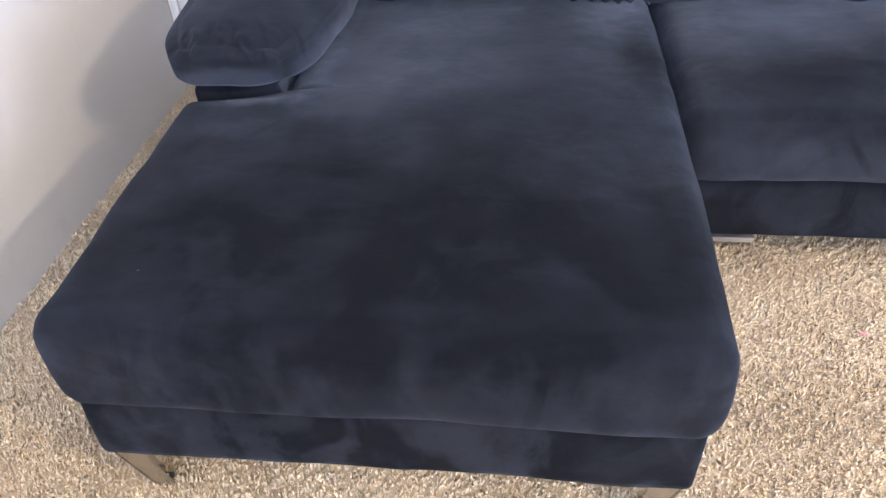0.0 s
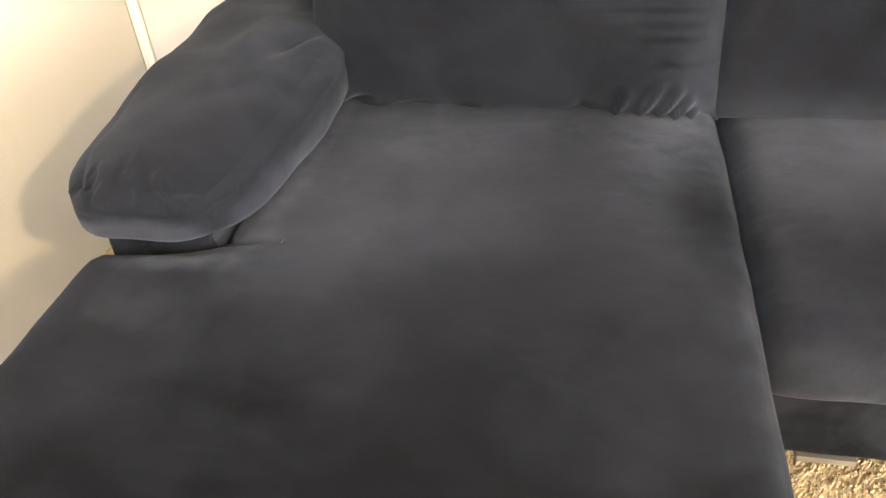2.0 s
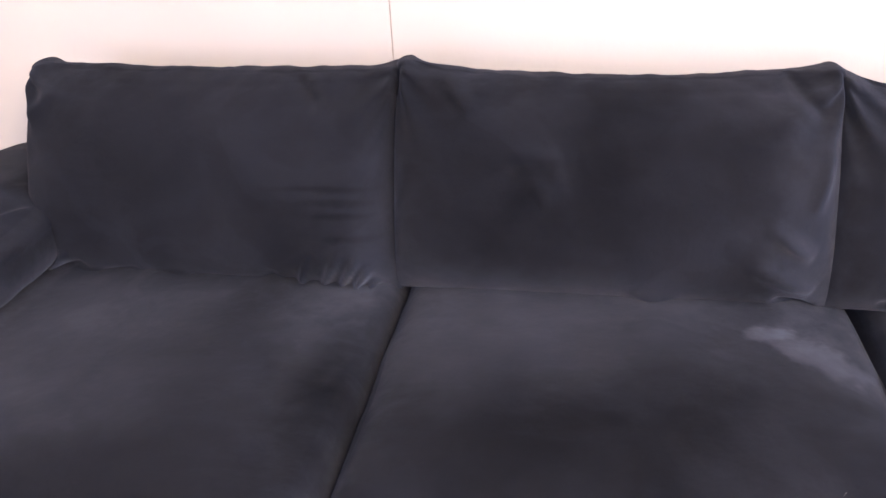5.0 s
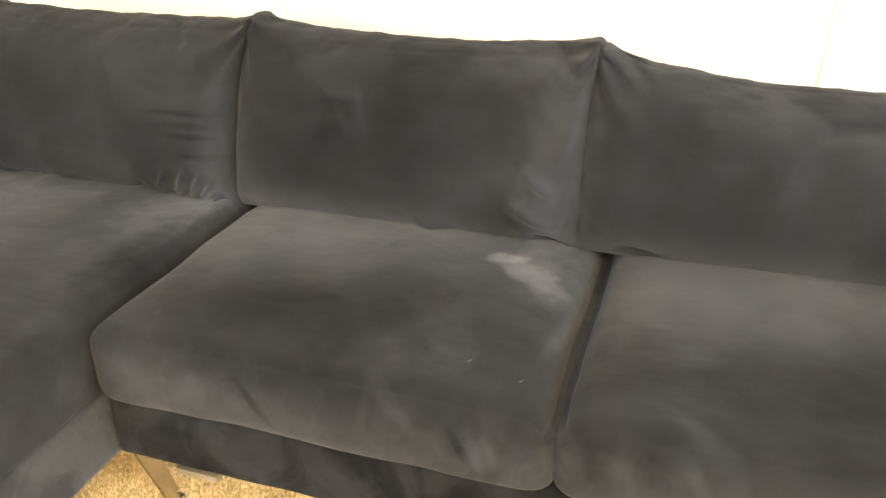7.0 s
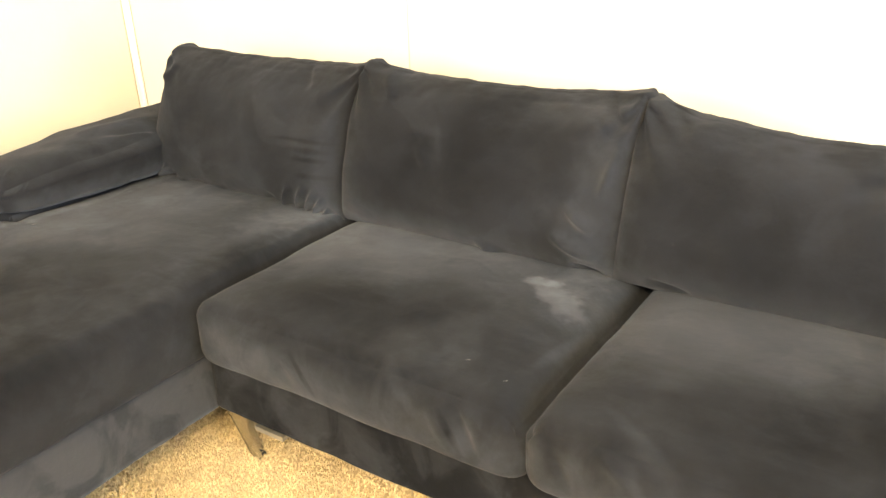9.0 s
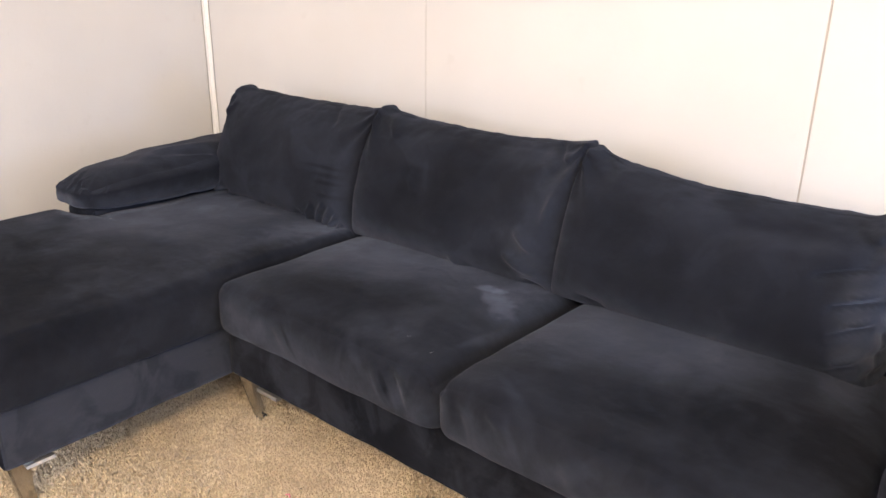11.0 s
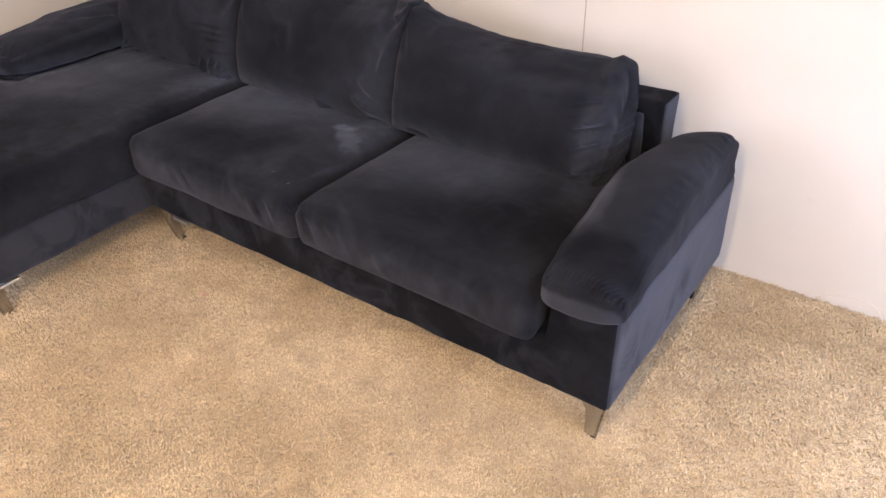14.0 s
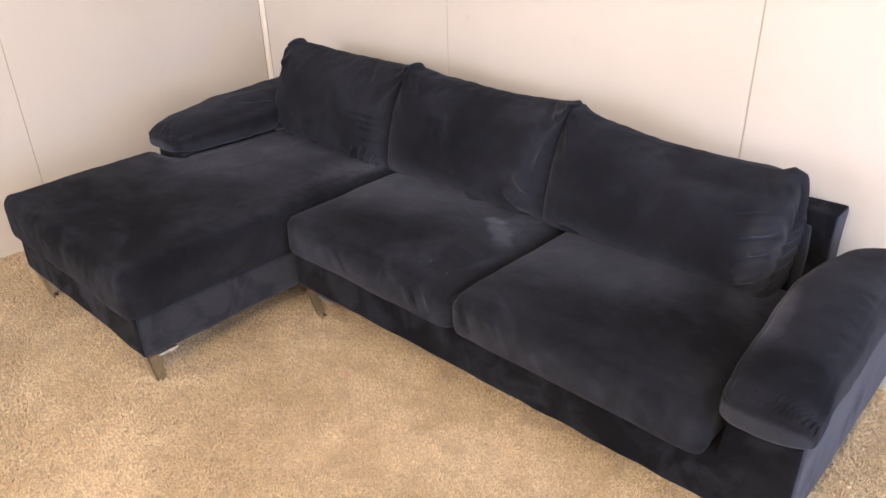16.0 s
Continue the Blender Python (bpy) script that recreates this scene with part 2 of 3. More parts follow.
def make_wall_paint():
    m, nodes, links, bsdf = material("cream_wall_panel")
    place = nodes.new("ShaderNodeNewGeometry").outputs["Position"]
    broad = remap(nodes, links, noise_node(nodes, links, place, 1.3, 3.0), 0.3, 0.7, 0.0, 1.0)
    spots = remap(nodes, links, noise_node(nodes, links, place, 14.0, 4.0), 0.62, 0.78, 0.0, 0.35)
    tone = mix_colour(nodes, links, broad, (0.585, 0.557, 0.505), (0.630, 0.602, 0.55))
    links.new(mix_colour(nodes, links, spots, tone, (0.535, 0.502, 0.442)), bsdf.inputs["Base Color"])
    set_in(bsdf, Roughness=0.5, Specular_IOR_Level=0.3)
    bump(nodes, links, bsdf, noise_node(nodes, links, place, 60.0, 4.0), 0.06, 0.01)
    return m


def make_plain(name, colour, rough, metal=0.0, vary=0.15):
    m, nodes, links, bsdf = material(name)
    place = nodes.new("ShaderNodeNewGeometry").outputs["Position"]
    grain = noise_node(nodes, links, place, 35.0, 3.0)
    links.new(mix_colour(nodes, links, grain, tuple(c * (1 - vary) for c in colour), tuple(min(1, c * (1 + vary)) for c in colour)), bsdf.inputs["Base Color"])
    links.new(remap(nodes, links, grain, 0.2, 0.8, rough * 0.8, rough * 1.2), bsdf.inputs["Roughness"])
    bsdf.inputs["Metallic"].default_value = metal
    return m


def make_carpet(name, per_island):
    m, nodes, links, bsdf = material(name)
    geo = nodes.new("ShaderNodeNewGeometry")
    place = geo.outputs["Position"]
    worn = remap(nodes, links, noise_node(nodes, links, place, 2.4, 3.0, 0.6, 0.5), 0.35, 0.65, 0.0, 1.0)
    tone = mix_colour(nodes, links, worn, (0.61, 0.485, 0.298), (0.81, 0.672, 0.448))
    if per_island:
        pick = remap(nodes, links, geo.outputs["Random Per Island"], 0.0, 1.0, 0.0, 0.42)
    else:
        pick = noise_node(nodes, links, place, 260.0, 2.0)
    clump = remap(nodes, links, noise_node(nodes, links, place, 13.0, 4.0, 0.65), 0.42, 0.70, 0.0, 0.6)
    tone = mix_colour(nodes, links, clump, tone, (0.49, 0.38, 0.245))
    # knots of darker yarn
    knot = remap(nodes, links, noise_node(nodes, links, place, 95.0, 3.0, 0.6), 0.53, 0.61, 0.0, 0.45)
    tone = mix_colour(nodes, links, knot, tone, (0.36, 0.27, 0.165))
    links.new(mix_colour(nodes, links, pick, tone, (0.36, 0.27, 0.18)), bsdf.inputs["Base Color"])
    set_in(bsdf, Roughness=0.95, Specular_IOR_Level=0.1, Sheen_Weight=0.15, Sheen_Roughness=0.5)
    return m


wall_paint = make_wall_paint()
joint_dark = make_plain("panel_joint_grey", (0.42, 0.38, 0.31), 0.7)
trim_white = make_plain("white_vinyl_trim", (0.80, 0.76, 0.68), 0.4, vary=0.04)
ceiling_white = make_plain("ceiling_white", (0.85, 0.84, 0.81), 0.8, vary=0.04)
chrome = make_plain("polished_chrome", (0.60, 0.59, 0.57), 0.22, 1.0, 0.04)
steel = make_plain("bright_steel", (0.42, 0.40, 0.37), 0.55, 1.0, 0.05)
black_foot = make_plain("black_plastic", (0.03, 0.03, 0.03), 0.5)
lint_white = make_plain("white_lint", (0.22, 0.21, 0.20), 0.9)
carpet_yarn = make_carpet("tan_carpet_yarn", True)
carpet_back = make_carpet("tan_carpet_backing", False)
lamp_glass = make_plain("frosted_lamp_glass", (0.9, 0.87, 0.8), 0.6, vary=0.03)
set_in(lamp_glass.node_tree.nodes["Principled BSDF"], Emission_Color=(1.0, 0.80, 0.48, 1), Emission_Strength=3.0)
glass = material("window_glass")[0]
set_in(glass.node_tree.nodes["Principled BSDF"], Base_Color=(1, 1, 1, 1), Roughness=0.02, Transmission_Weight=1.0, IOR=1.45)


# ---------------------------------------------------------------- mesh helpers
def part(name, bm, mat, parent=None, label="", smooth=False):
    mesh = bpy.data.meshes.new(name)
    bm.to_mesh(mesh)
    bm.free()
    mesh.materials.append(mat)
    if smooth:
        mesh.shade_smooth()
    ob = new(name, mesh)
    ob.parent = parent
    if label:
        tagged(ob, label)
    return ob


def box(a, b, bevel=0.0, segments=2):
    bm = bmesh.new()
    bmesh.ops.create_cube(bm, size=1)
    for v in bm.verts:
        v.co = Vector([a[i] + (v.co[i] + 0.5) * (b[i] - a[i]) for i in range(3)])
    if bevel:
        bmesh.ops.bevel(bm, geom=bm.edges[:], offset=bevel, segments=segments, profile=0.6, affect="EDGES")
    return bm


def smooth_step(a, b, x):
    t = np.clip((x - a) / (b - a), 0, 1)   # a may lie above b: it then falls
    return t * t * (3 - 2 * t)


def cube_shell(nx, ny, nz):
    """Points of a cube's surface, -1 to 1, as welded grids, and its quads."""
    found, points, quads = {}, [], []

    def index(p):
        key = tuple(round(float(c), 5) for c in p)
        if key not in found:
            found[key] = len(points)
            points.append(key)
        return found[key]

    steps = [np.linspace(-1, 1, n + 1) for n in (nx, ny, nz)]
    for axis in range(3):
        u, v = (axis + 1) % 3, (axis + 2) % 3
        for side in (-1, 1):
            ids = np.zeros((len(steps[u]), len(steps[v])), int)
            for i, a in enumerate(steps[u]):
                for j, b in enumerate(steps[v]):
                    p = [0, 0, 0]
                    p[axis], p[u], p[v] = side, a, b
                    ids[i, j] = index(p)
            for i in range(len(steps[u]) - 1):
                for j in range(len(steps[v]) - 1):
                    q = [ids[i, j], ids[i + 1, j], ids[i + 1, j + 1], ids[i, j + 1]]
                    quads.append(q if side > 0 else q[::-1])
    return np.array(points), quads


def soft_box(size, radius, counts, shape):
    """A stuffed box: half sizes, edge radius, grid counts, and shape(p, c), which warps points p given the cube points c."""
    c, quads = cube_shell(*counts)
    half = np.array(size)
    r = np.minimum(np.array(radius if isinstance(radius, tuple) else (radius,) * 3), half)
    # more rows near the edges, so that the rounding is even
    e = np.sign(c) * (1 - (1 - np.abs(c)) ** 1.35)
    p = e * half
    core = np.clip(p, -(half - r), half - r)
    d = (p - core) / r
    n = np.linalg.norm(d, axis=1, keepdims=True)
    n[n == 0] = 1
    p = core + r * d / n * np.minimum(np.max(np.abs(d), axis=1, keepdims=True), 1.0)
    p = shape(p, e)
    mesh = bmesh.new()
    verts = [mesh.verts.new(tuple(v)) for v in p]
    for q in quads:
        mesh.faces.new([verts[i] for i in q])
    mesh.normal_update()
    return mesh


def rumple(p, seed, scale, depth):
    """Slow uneven swelling of stuffed cloth."""
    out = np.zeros(len(p))
    for i, v in enumerate(p):
        out[i] = noise.noise(Vector(v) * scale + Vector((seed, seed * 1.7, -seed))) + 0.5 * noise.noise(Vector(v) * scale * 2.3 + Vector((-seed, 3.1, seed)))
    return out * depth


# ---------------------------------------------------------------- the room
def structure(name, bm, mat, label, category, smooth=False):
    return tagged(part(name, bm, mat, smooth=smooth), label, category, kind="structure")


structure("floor", box((LEFT - 0.1, FRONT - 0.1, -0.12), (RIGHT + 0.1, BACK + 0.1, -0.008)), carpet_back,
          "tan carpet backing under the deep pile", "floor")
structure("ceiling", box((LEFT - 0.1, FRONT - 0.1, TOP), (RIGHT + 0.1, BACK + 0.1, TOP + 0.1)), ceiling_white,
          "plain off-white ceiling over the whole room", "ceiling")


SKIN = 0.0025


def panels(parent, axis, fixed, inward, edges, gap, holes=()):
    """Wall panels 1.22 m wide with open joints, SKIN proud of their wall. inward: +1 or -1, the side of the room."""
    for i, (a, b) in enumerate(zip(edges[:-1], edges[1:])):
        lo, hi = sorted((fixed, fixed + inward * SKIN))
        pieces = [(a + gap[i], b - gap[i + 1], -0.012, TOP)]
        for h0, h1, z0, z1 in holes:
            cut = []
            for u0, u1, v0, v1 in pieces:
                if h1 <= u0 or h0 >= u1:
                    cut.append((u0, u1, v0, v1))
                    continue
                x0, x1 = max(u0, h0), min(u1, h1)
                if u0 < x0:
                    cut.append((u0, x0, v0, v1))
                if x1 < u1:
                    cut.append((x1, u1, v0, v1))
                cut += [(x0, x1, v0, z0), (x0, x1, z1, v1)]
            pieces = cut
        for u0, u1, v0, v1 in pieces:
            if axis == "x":
                bm = box((u0, lo, v0), (u1, hi, v1), 0.0008, 1)
            else:
                bm = box((lo, u0, v0), (hi, u1, v1), 0.0008, 1)
            part("wall_panel", bm, wall_paint, parent)


def wall_with_hole(a0, a1, b0, b1, hole, axis):
    """A thick wall from four blocks round one opening (along, from, to; depth b0 to b1)."""
    bm = bmesh.new()
    h0, h1, z0, z1 = hole
    for u0, u1, v0, v1 in ((a0, h0, -0.1, TOP), (h1, a1, -0.1, TOP), (h0, h1, -0.1, z0), (h0, h1, z1, TOP)):
        made = bmesh.ops.create_cube(bm, size=1)["verts"]
        for v in made:
            u, w, z = u0 + (v.co.x + 0.5) * (u1 - u0), b0 + (v.co.y + 0.5) * (b1 - b0), v0 + (v.co.z + 0.5) * (v1 - v0)
            v.co = (u, w, z) if axis == "x" else (w, u, z)
    return bm


wall_back = structure("wall_back", box((LEFT - 0.1, BACK + SKIN, -0.1), (RIGHT + 0.1, BACK + 0.1, TOP)), joint_dark,
                      "cream vinyl-covered wall of wide upright panels", "wall")
panels(wall_back, "x", BACK + SKIN, -1, [LEFT + 0.020, 0.0, 1.22, 2.44, RIGHT], (0.0030, 0.0014, 0.0026, 0.002, 0.002))
wall_left = structure("wall_left", box((LEFT - 0.1, FRONT, -0.1), (LEFT - SKIN, BACK + SKIN, TOP)), joint_dark,
                      "cream vinyl-covered side wall of wide upright panels", "wall")
panels(wall_left, "y", LEFT - SKIN, 1, [FRONT, -3.66, -2.44, -1.22, -0.020], (0.002, 0.002, 0.002, 0.0018, 0.0030))
structure("wall_front", wall_with_hole(LEFT - 0.1, RIGHT + 0.1, FRONT - 0.1, FRONT, W1, "x"), wall_paint,
                       "plain cream wall with one wide window", "wall")
structure("wall_right", wall_with_hole(FRONT, BACK + SKIN, RIGHT, RIGHT + 0.1, W2, "y"), wall_paint,
                       "plain cream wall with one wide window", "wall")


def window(name, hole, depth, axis):
    h0, h1, z0, z1 = hole

    def bar(u0, u1, v0, v1, d0, d1):
        return box((u0, depth + d0, v0), (u1, depth + d1, v1), 0.004, 1) if axis == "x" else box((depth + d0, u0, v0), (depth + d1, u1, v1), 0.004, 1)

    root = tagged(new(name), "white-framed sliding window with clear panes", "window", kind="structure")
    s = -1 if axis == "x" else 1
    d0, d1 = sorted((0.03 * s, 0.08 * s))
    w = 0.05
    mid = (h0 + h1) / 2
    for u0, u1, v0, v1 in ((h0, h0 + w, z0, z1), (h1 - w, h1, z0, z1), (h0 + w, h1 - w, z0, z0 + w), (h0 + w, h1 - w, z1 - w, z1), (mid - w / 2, mid + w / 2, z0 + w, z1 - w)):
        part("window_frame", bar(u0, u1, v0, v1, d0, d1), trim_white, root)
    for u0, u1 in ((h0 + w, mid - w / 2), (mid + w / 2, h1 - w)):
        pane = part("pane", bar(u0, u1, z0 + w, z1 - w, *sorted((0.05 * s, 0.056 * s))), glass, root)
        pane.visible_shadow = False
    return root


window("window_1", W1, FRONT, "x")
window("window_2", W2, RIGHT, "y")


def corner_trim():
    """A rounded corner strip with two narrow lips."""
    bm = bmesh.new()
    outline = [(0.0, 0.0), (0.019, 0.0), (0.019, -0.004), (0.016, -0.006), (0.012, -0.006), (0.006, -0.012), (0.006, -0.016), (0.004, -0.019), (0.0, -0.019)]
    rings = [[bm.verts.new((LEFT + x, BACK + y, z)) for x, y in outline] for z in (-0.012, TOP)]
    n = len(outline)
    for i in range(n):
        bm.faces.new([rings[0][i], rings[0][(i + 1) % n], rings[1][(i + 1) % n], rings[1][i]])
    bm.normal_update()
    return bm


structure("trim_corner", corner_trim(), trim_white, "narrow white corner moulding between two walls", "trim")


def turned(profile, centre, count=32):
    """A body of revolution about an upright axis: profile of (radius, height)."""
    bm = bmesh.new()
    rings = [[bm.verts.new((centre[0] + r * math.cos(2 * math.pi * k / count), centre[1] + r * math.sin(2 * math.pi * k / count), z)) for k in range(count)] for r, z in profile]
    for a, b in zip(rings[:-1], rings[1:]):
        for k in range(count):
            bm.faces.new([a[k], a[(k + 1) % count], b[(k + 1) % count], b[k]])
    bm.faces.new(rings[-1])
    bm.faces.new(rings[0][::-1])
    bmesh.ops.recalc_face_normals(bm, faces=bm.faces[:])
    return bm


ceiling_light = tagged(new("ceiling_light"), "lit round ceiling light with a frosted glass bowl", "ceiling light")
ceiling_light.location = (*LAMP, TOP)
part("base_plate", turned([(0.15, -0.001), (0.15, -0.018), (0.14, -0.024)], (0, 0)), trim_white, ceiling_light, smooth=True)
part("diffuser", turned([(0.135, -0.025), (0.132, -0.045), (0.115, -0.066), (0.08, -0.082), (0.03, -0.089)], (0, 0)), lamp_glass, ceiling_light, "glowing frosted glass bowl", True)


# ---------------------------------------------------------------- the sectional sofa
sofa = tagged(new("sectional_sofa"), "dark navy velvet sectional sofa with chaise and chrome legs", "sofa")
BOTTOM = 0.128


def frame_block(a, b, seed, bevel=0.012, sag=0.0):
    """An upholstered block: bevelled, with cloth that gives a little; sag: how far its free lower edge hangs."""
    size = [(b[i] - a[i]) / 2 for i in range(3)]
    mid = np.array([(b[i] + a[i]) / 2 for i in range(3)])
    counts = [max(6, min(60, int(s * 2 / 0.03))) for s in size]

    def shape(p, c):
        q = p + mid + c * rumple(p + mid, seed, 7.0, 0.0028)[:, None]
        q[:, 2] -= sag * (1 - c[:, 2]) / 2 * smooth_step(0.0, 1.0, c[:, 0]) * smooth_step(0.9, -0.5, c[:, 1])
        return q

    return soft_box(size, bevel, counts, shape)


def seat_frame():
    """The long seat's base, which rises at its end into the arm: one upholstered piece."""
    a, b, rise = (0.078, -0.905, BOTTOM), (1.790, -0.15, 0.287), 0.420
    size = [(b[i] - a[i]) / 2 for i in range(3)]
    mid = np.array([(b[i] + a[i]) / 2 for i in range(3)])

    def shape(p, c):
        q = p + mid
        # gather the columns where the arm begins
        u = (q[:, 0] - a[0]) / (b[0] - a[0])
        turn = (1.628 - a[0]) / (b[0] - a[0])
        u = np.where(u < turn, turn * (1 - np.clip(1 - u / turn, 0, 1) ** 1.6), turn + (1 - turn) * np.clip((u - turn) / (1 - turn), 0, 1) ** 1.3)
        q[:, 0] = a[0] + u * (b[0] - a[0])
        tall = 1 + (rise - b[2]) / (b[2] - a[2]) * smooth_step(1.616, 1.634, q[:, 0])
        q[:, 2] = a[2] + (q[:, 2] - a[2]) * tall
        return q + c * rumple(q, 2, 7.0, 0.0028)[:, None]

    return soft_box(size, 0.012, (110, 24, 16), shape)


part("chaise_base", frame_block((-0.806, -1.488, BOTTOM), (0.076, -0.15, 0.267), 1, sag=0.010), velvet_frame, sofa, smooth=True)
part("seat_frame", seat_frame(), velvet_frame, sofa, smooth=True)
part("back_frame", frame_block((-0.60, -0.225, 0.262), (1.588, -0.12, 0.600), 3, 0.010), velvet_frame, sofa, smooth=True)
part("back_panel", frame_block((-0.56, -0.250, 0.275), (1.535, -0.222, 0.566), 6, 0.008), velvet, sofa, smooth=True)
part("arm_frame", frame_block((-0.804, -0.892, 0.256), (-0.632, -0.15, 0.444), 5, 0.022), velvet_frame, sofa, smooth=True)


def fold(p, start, end, width, height):
    """A ridge of cloth from start to end (height below 0: a crease) for points p; a 1-D amount."""
    a, d = np.array(start), np.array(end) - np.array(start)
    t = np.clip(((p - a) @ d) / (d @ d), 0, 1)
    off = np.linalg.norm(p - (a + t[:, None] * d), axis=1)
    return height * np.exp(-(off / width) ** 2) * np.sin(np.pi * (0.15 + 0.85 * t)) ** 0.7


# --- seat cushions
def chaise_cushion():
    x0, x1, y0, y1, z0, z1 = -0.816, 0.092, -1.506, -0.33, 0.268, 0.428

    def shape(p, c):
        q = p.copy()
        q[:, 2] += smooth_step(0.0, 1.0, c[:, 2]) * 0.012 * (1 - c[:, 0] ** 4) * (1 - c[:, 1] ** 4)
        for axis in (0, 1):
            q[:, axis] += c[:, axis] * 0.006 * (1 - c[:, 2] ** 2) * (np.abs(c[:, axis]) > 0.98)
        q += np.array([(x0 + x1) / 2, (y0 + y1) / 2, (z0 + z1) / 2 - 0.012])
        q[:, 2] = np.maximum(q[:, 2], z0) + 0.0
        # the left edge steps in beside the arm
        step = smooth_step(-0.915, -0.885, q[:, 1]) * 0.190
        q[:, 0] = q[:, 0] + step * (x1 - q[:, 0]) / (x1 - x0)
        q[:, 0] += 0.009 * smooth_step(-0.95, -1.45, q[:, 1]) * smooth_step(0.0, -1.0, c[:, 0]) - 0.009 * smooth_step(-0.95, -1.45, q[:, 1]) * smooth_step(0.0, 1.0, c[:, 0])
        # and its top rounds down into that step
        away = np.clip(-0.893 - q[:, 1], 0, 0.05)
        drop = 0.05 - np.sqrt(np.maximum(0.05 ** 2 - (0.05 - away) ** 2, 0))
        q[:, 2] -= drop * 1.2 * smooth_step(-0.59, -0.66, q[:, 0]) * smooth_step(-0.86, -0.885, q[:, 1]) * smooth_step(-0.2, 0.9, c[:, 2])
        # the sides draw in towards the base
        low = smooth_step(0.3, -1.0, c[:, 2])
        q[:, 0] += 0.004 * low * smooth_step(-0.9, -1.0, c[:, 0]) - 0.006 * low * smooth_step(0.9, 1.0, c[:, 0])
        q += c * rumple(q, 11, 5.0, 0.004)[:, None]
        return q

    return soft_box(((x1 - x0) / 2, (y1 - y0) / 2, (z1 - z0) / 2 + 0.012), (0.030, 0.030, 0.046), (50, 96, 20), shape)


def seat_cushion(x0, x1, seed, folds, joint):
    y0, y1, z0, z1 = -0.943, -0.33, 0.287, 0.417

    def shape(p, c):
        q = p.copy()
        q[:, 2] += smooth_step(0.0, 1.0, c[:, 2]) * 0.018 * (1 - c[:, 0] ** 4) * (1 - c[:, 1] ** 4)
        # its shoulders fall towards its neighbours
        q[:, 2] -= smooth_step(0.0, 1.0, c[:, 2]) * np.where(c[:, 0] * joint > 0, 0.010 * np.abs(c[:, 0]) ** 6 + 0.014 * np.abs(c[:, 0]) ** 22, 0.004 * np.abs(c[:, 0]) ** 6)
        front = smooth_step(0.9, 1.0, -c[:, 1])
        q[:, 1] -= front * 0.010 * (1 - c[:, 0] ** 4) * (1 - c[:, 2] ** 2)
        q += np.array([(x0 + x1) / 2, (y0 + y1) / 2, (z0 + z1) / 2 - 0.010])
        q[:, 2] = np.maximum(q[:, 2], z0)
        q += c * rumple(q, seed, 5.5, 0.004)[:, None]
        # the joint between the two runs a little askew
        q[:, 0] += 0.012 * smooth_step(-0.85, -0.45, q[:, 1]) * np.clip(c[:, 0] * joint, 0, 1)
        # its outer front corner sags over the edge of the base
        q[:, 2] -= 0.010 * smooth_step(0.0, 0.9, c[:, 0]) * (joint < 0) * smooth_step(-0.895, -0.93, q[:, 1]) * (1 - c[:, 2]) / 2
        for start, end, width, height in folds:
            q[:, 1] -= front * fold(q, start, end, width, height)
        return q

    return soft_box(((x1 - x0) / 2, (y1 - y0) / 2, (z1 - z0) / 2 + 0.010), (0.046, 0.030, 0.042), (80, 54, 24), shape)


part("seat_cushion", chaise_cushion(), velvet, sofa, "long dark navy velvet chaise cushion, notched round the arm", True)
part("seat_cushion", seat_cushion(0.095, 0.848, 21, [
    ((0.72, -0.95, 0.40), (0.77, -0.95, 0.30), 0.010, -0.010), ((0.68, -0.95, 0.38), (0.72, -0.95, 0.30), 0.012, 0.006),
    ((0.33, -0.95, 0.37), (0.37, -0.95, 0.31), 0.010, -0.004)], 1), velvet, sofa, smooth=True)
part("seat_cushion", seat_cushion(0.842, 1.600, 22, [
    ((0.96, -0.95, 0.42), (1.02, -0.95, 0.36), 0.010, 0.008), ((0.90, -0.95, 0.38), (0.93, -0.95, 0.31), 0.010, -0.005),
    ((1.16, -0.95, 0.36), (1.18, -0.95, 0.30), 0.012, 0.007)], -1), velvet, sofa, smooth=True)


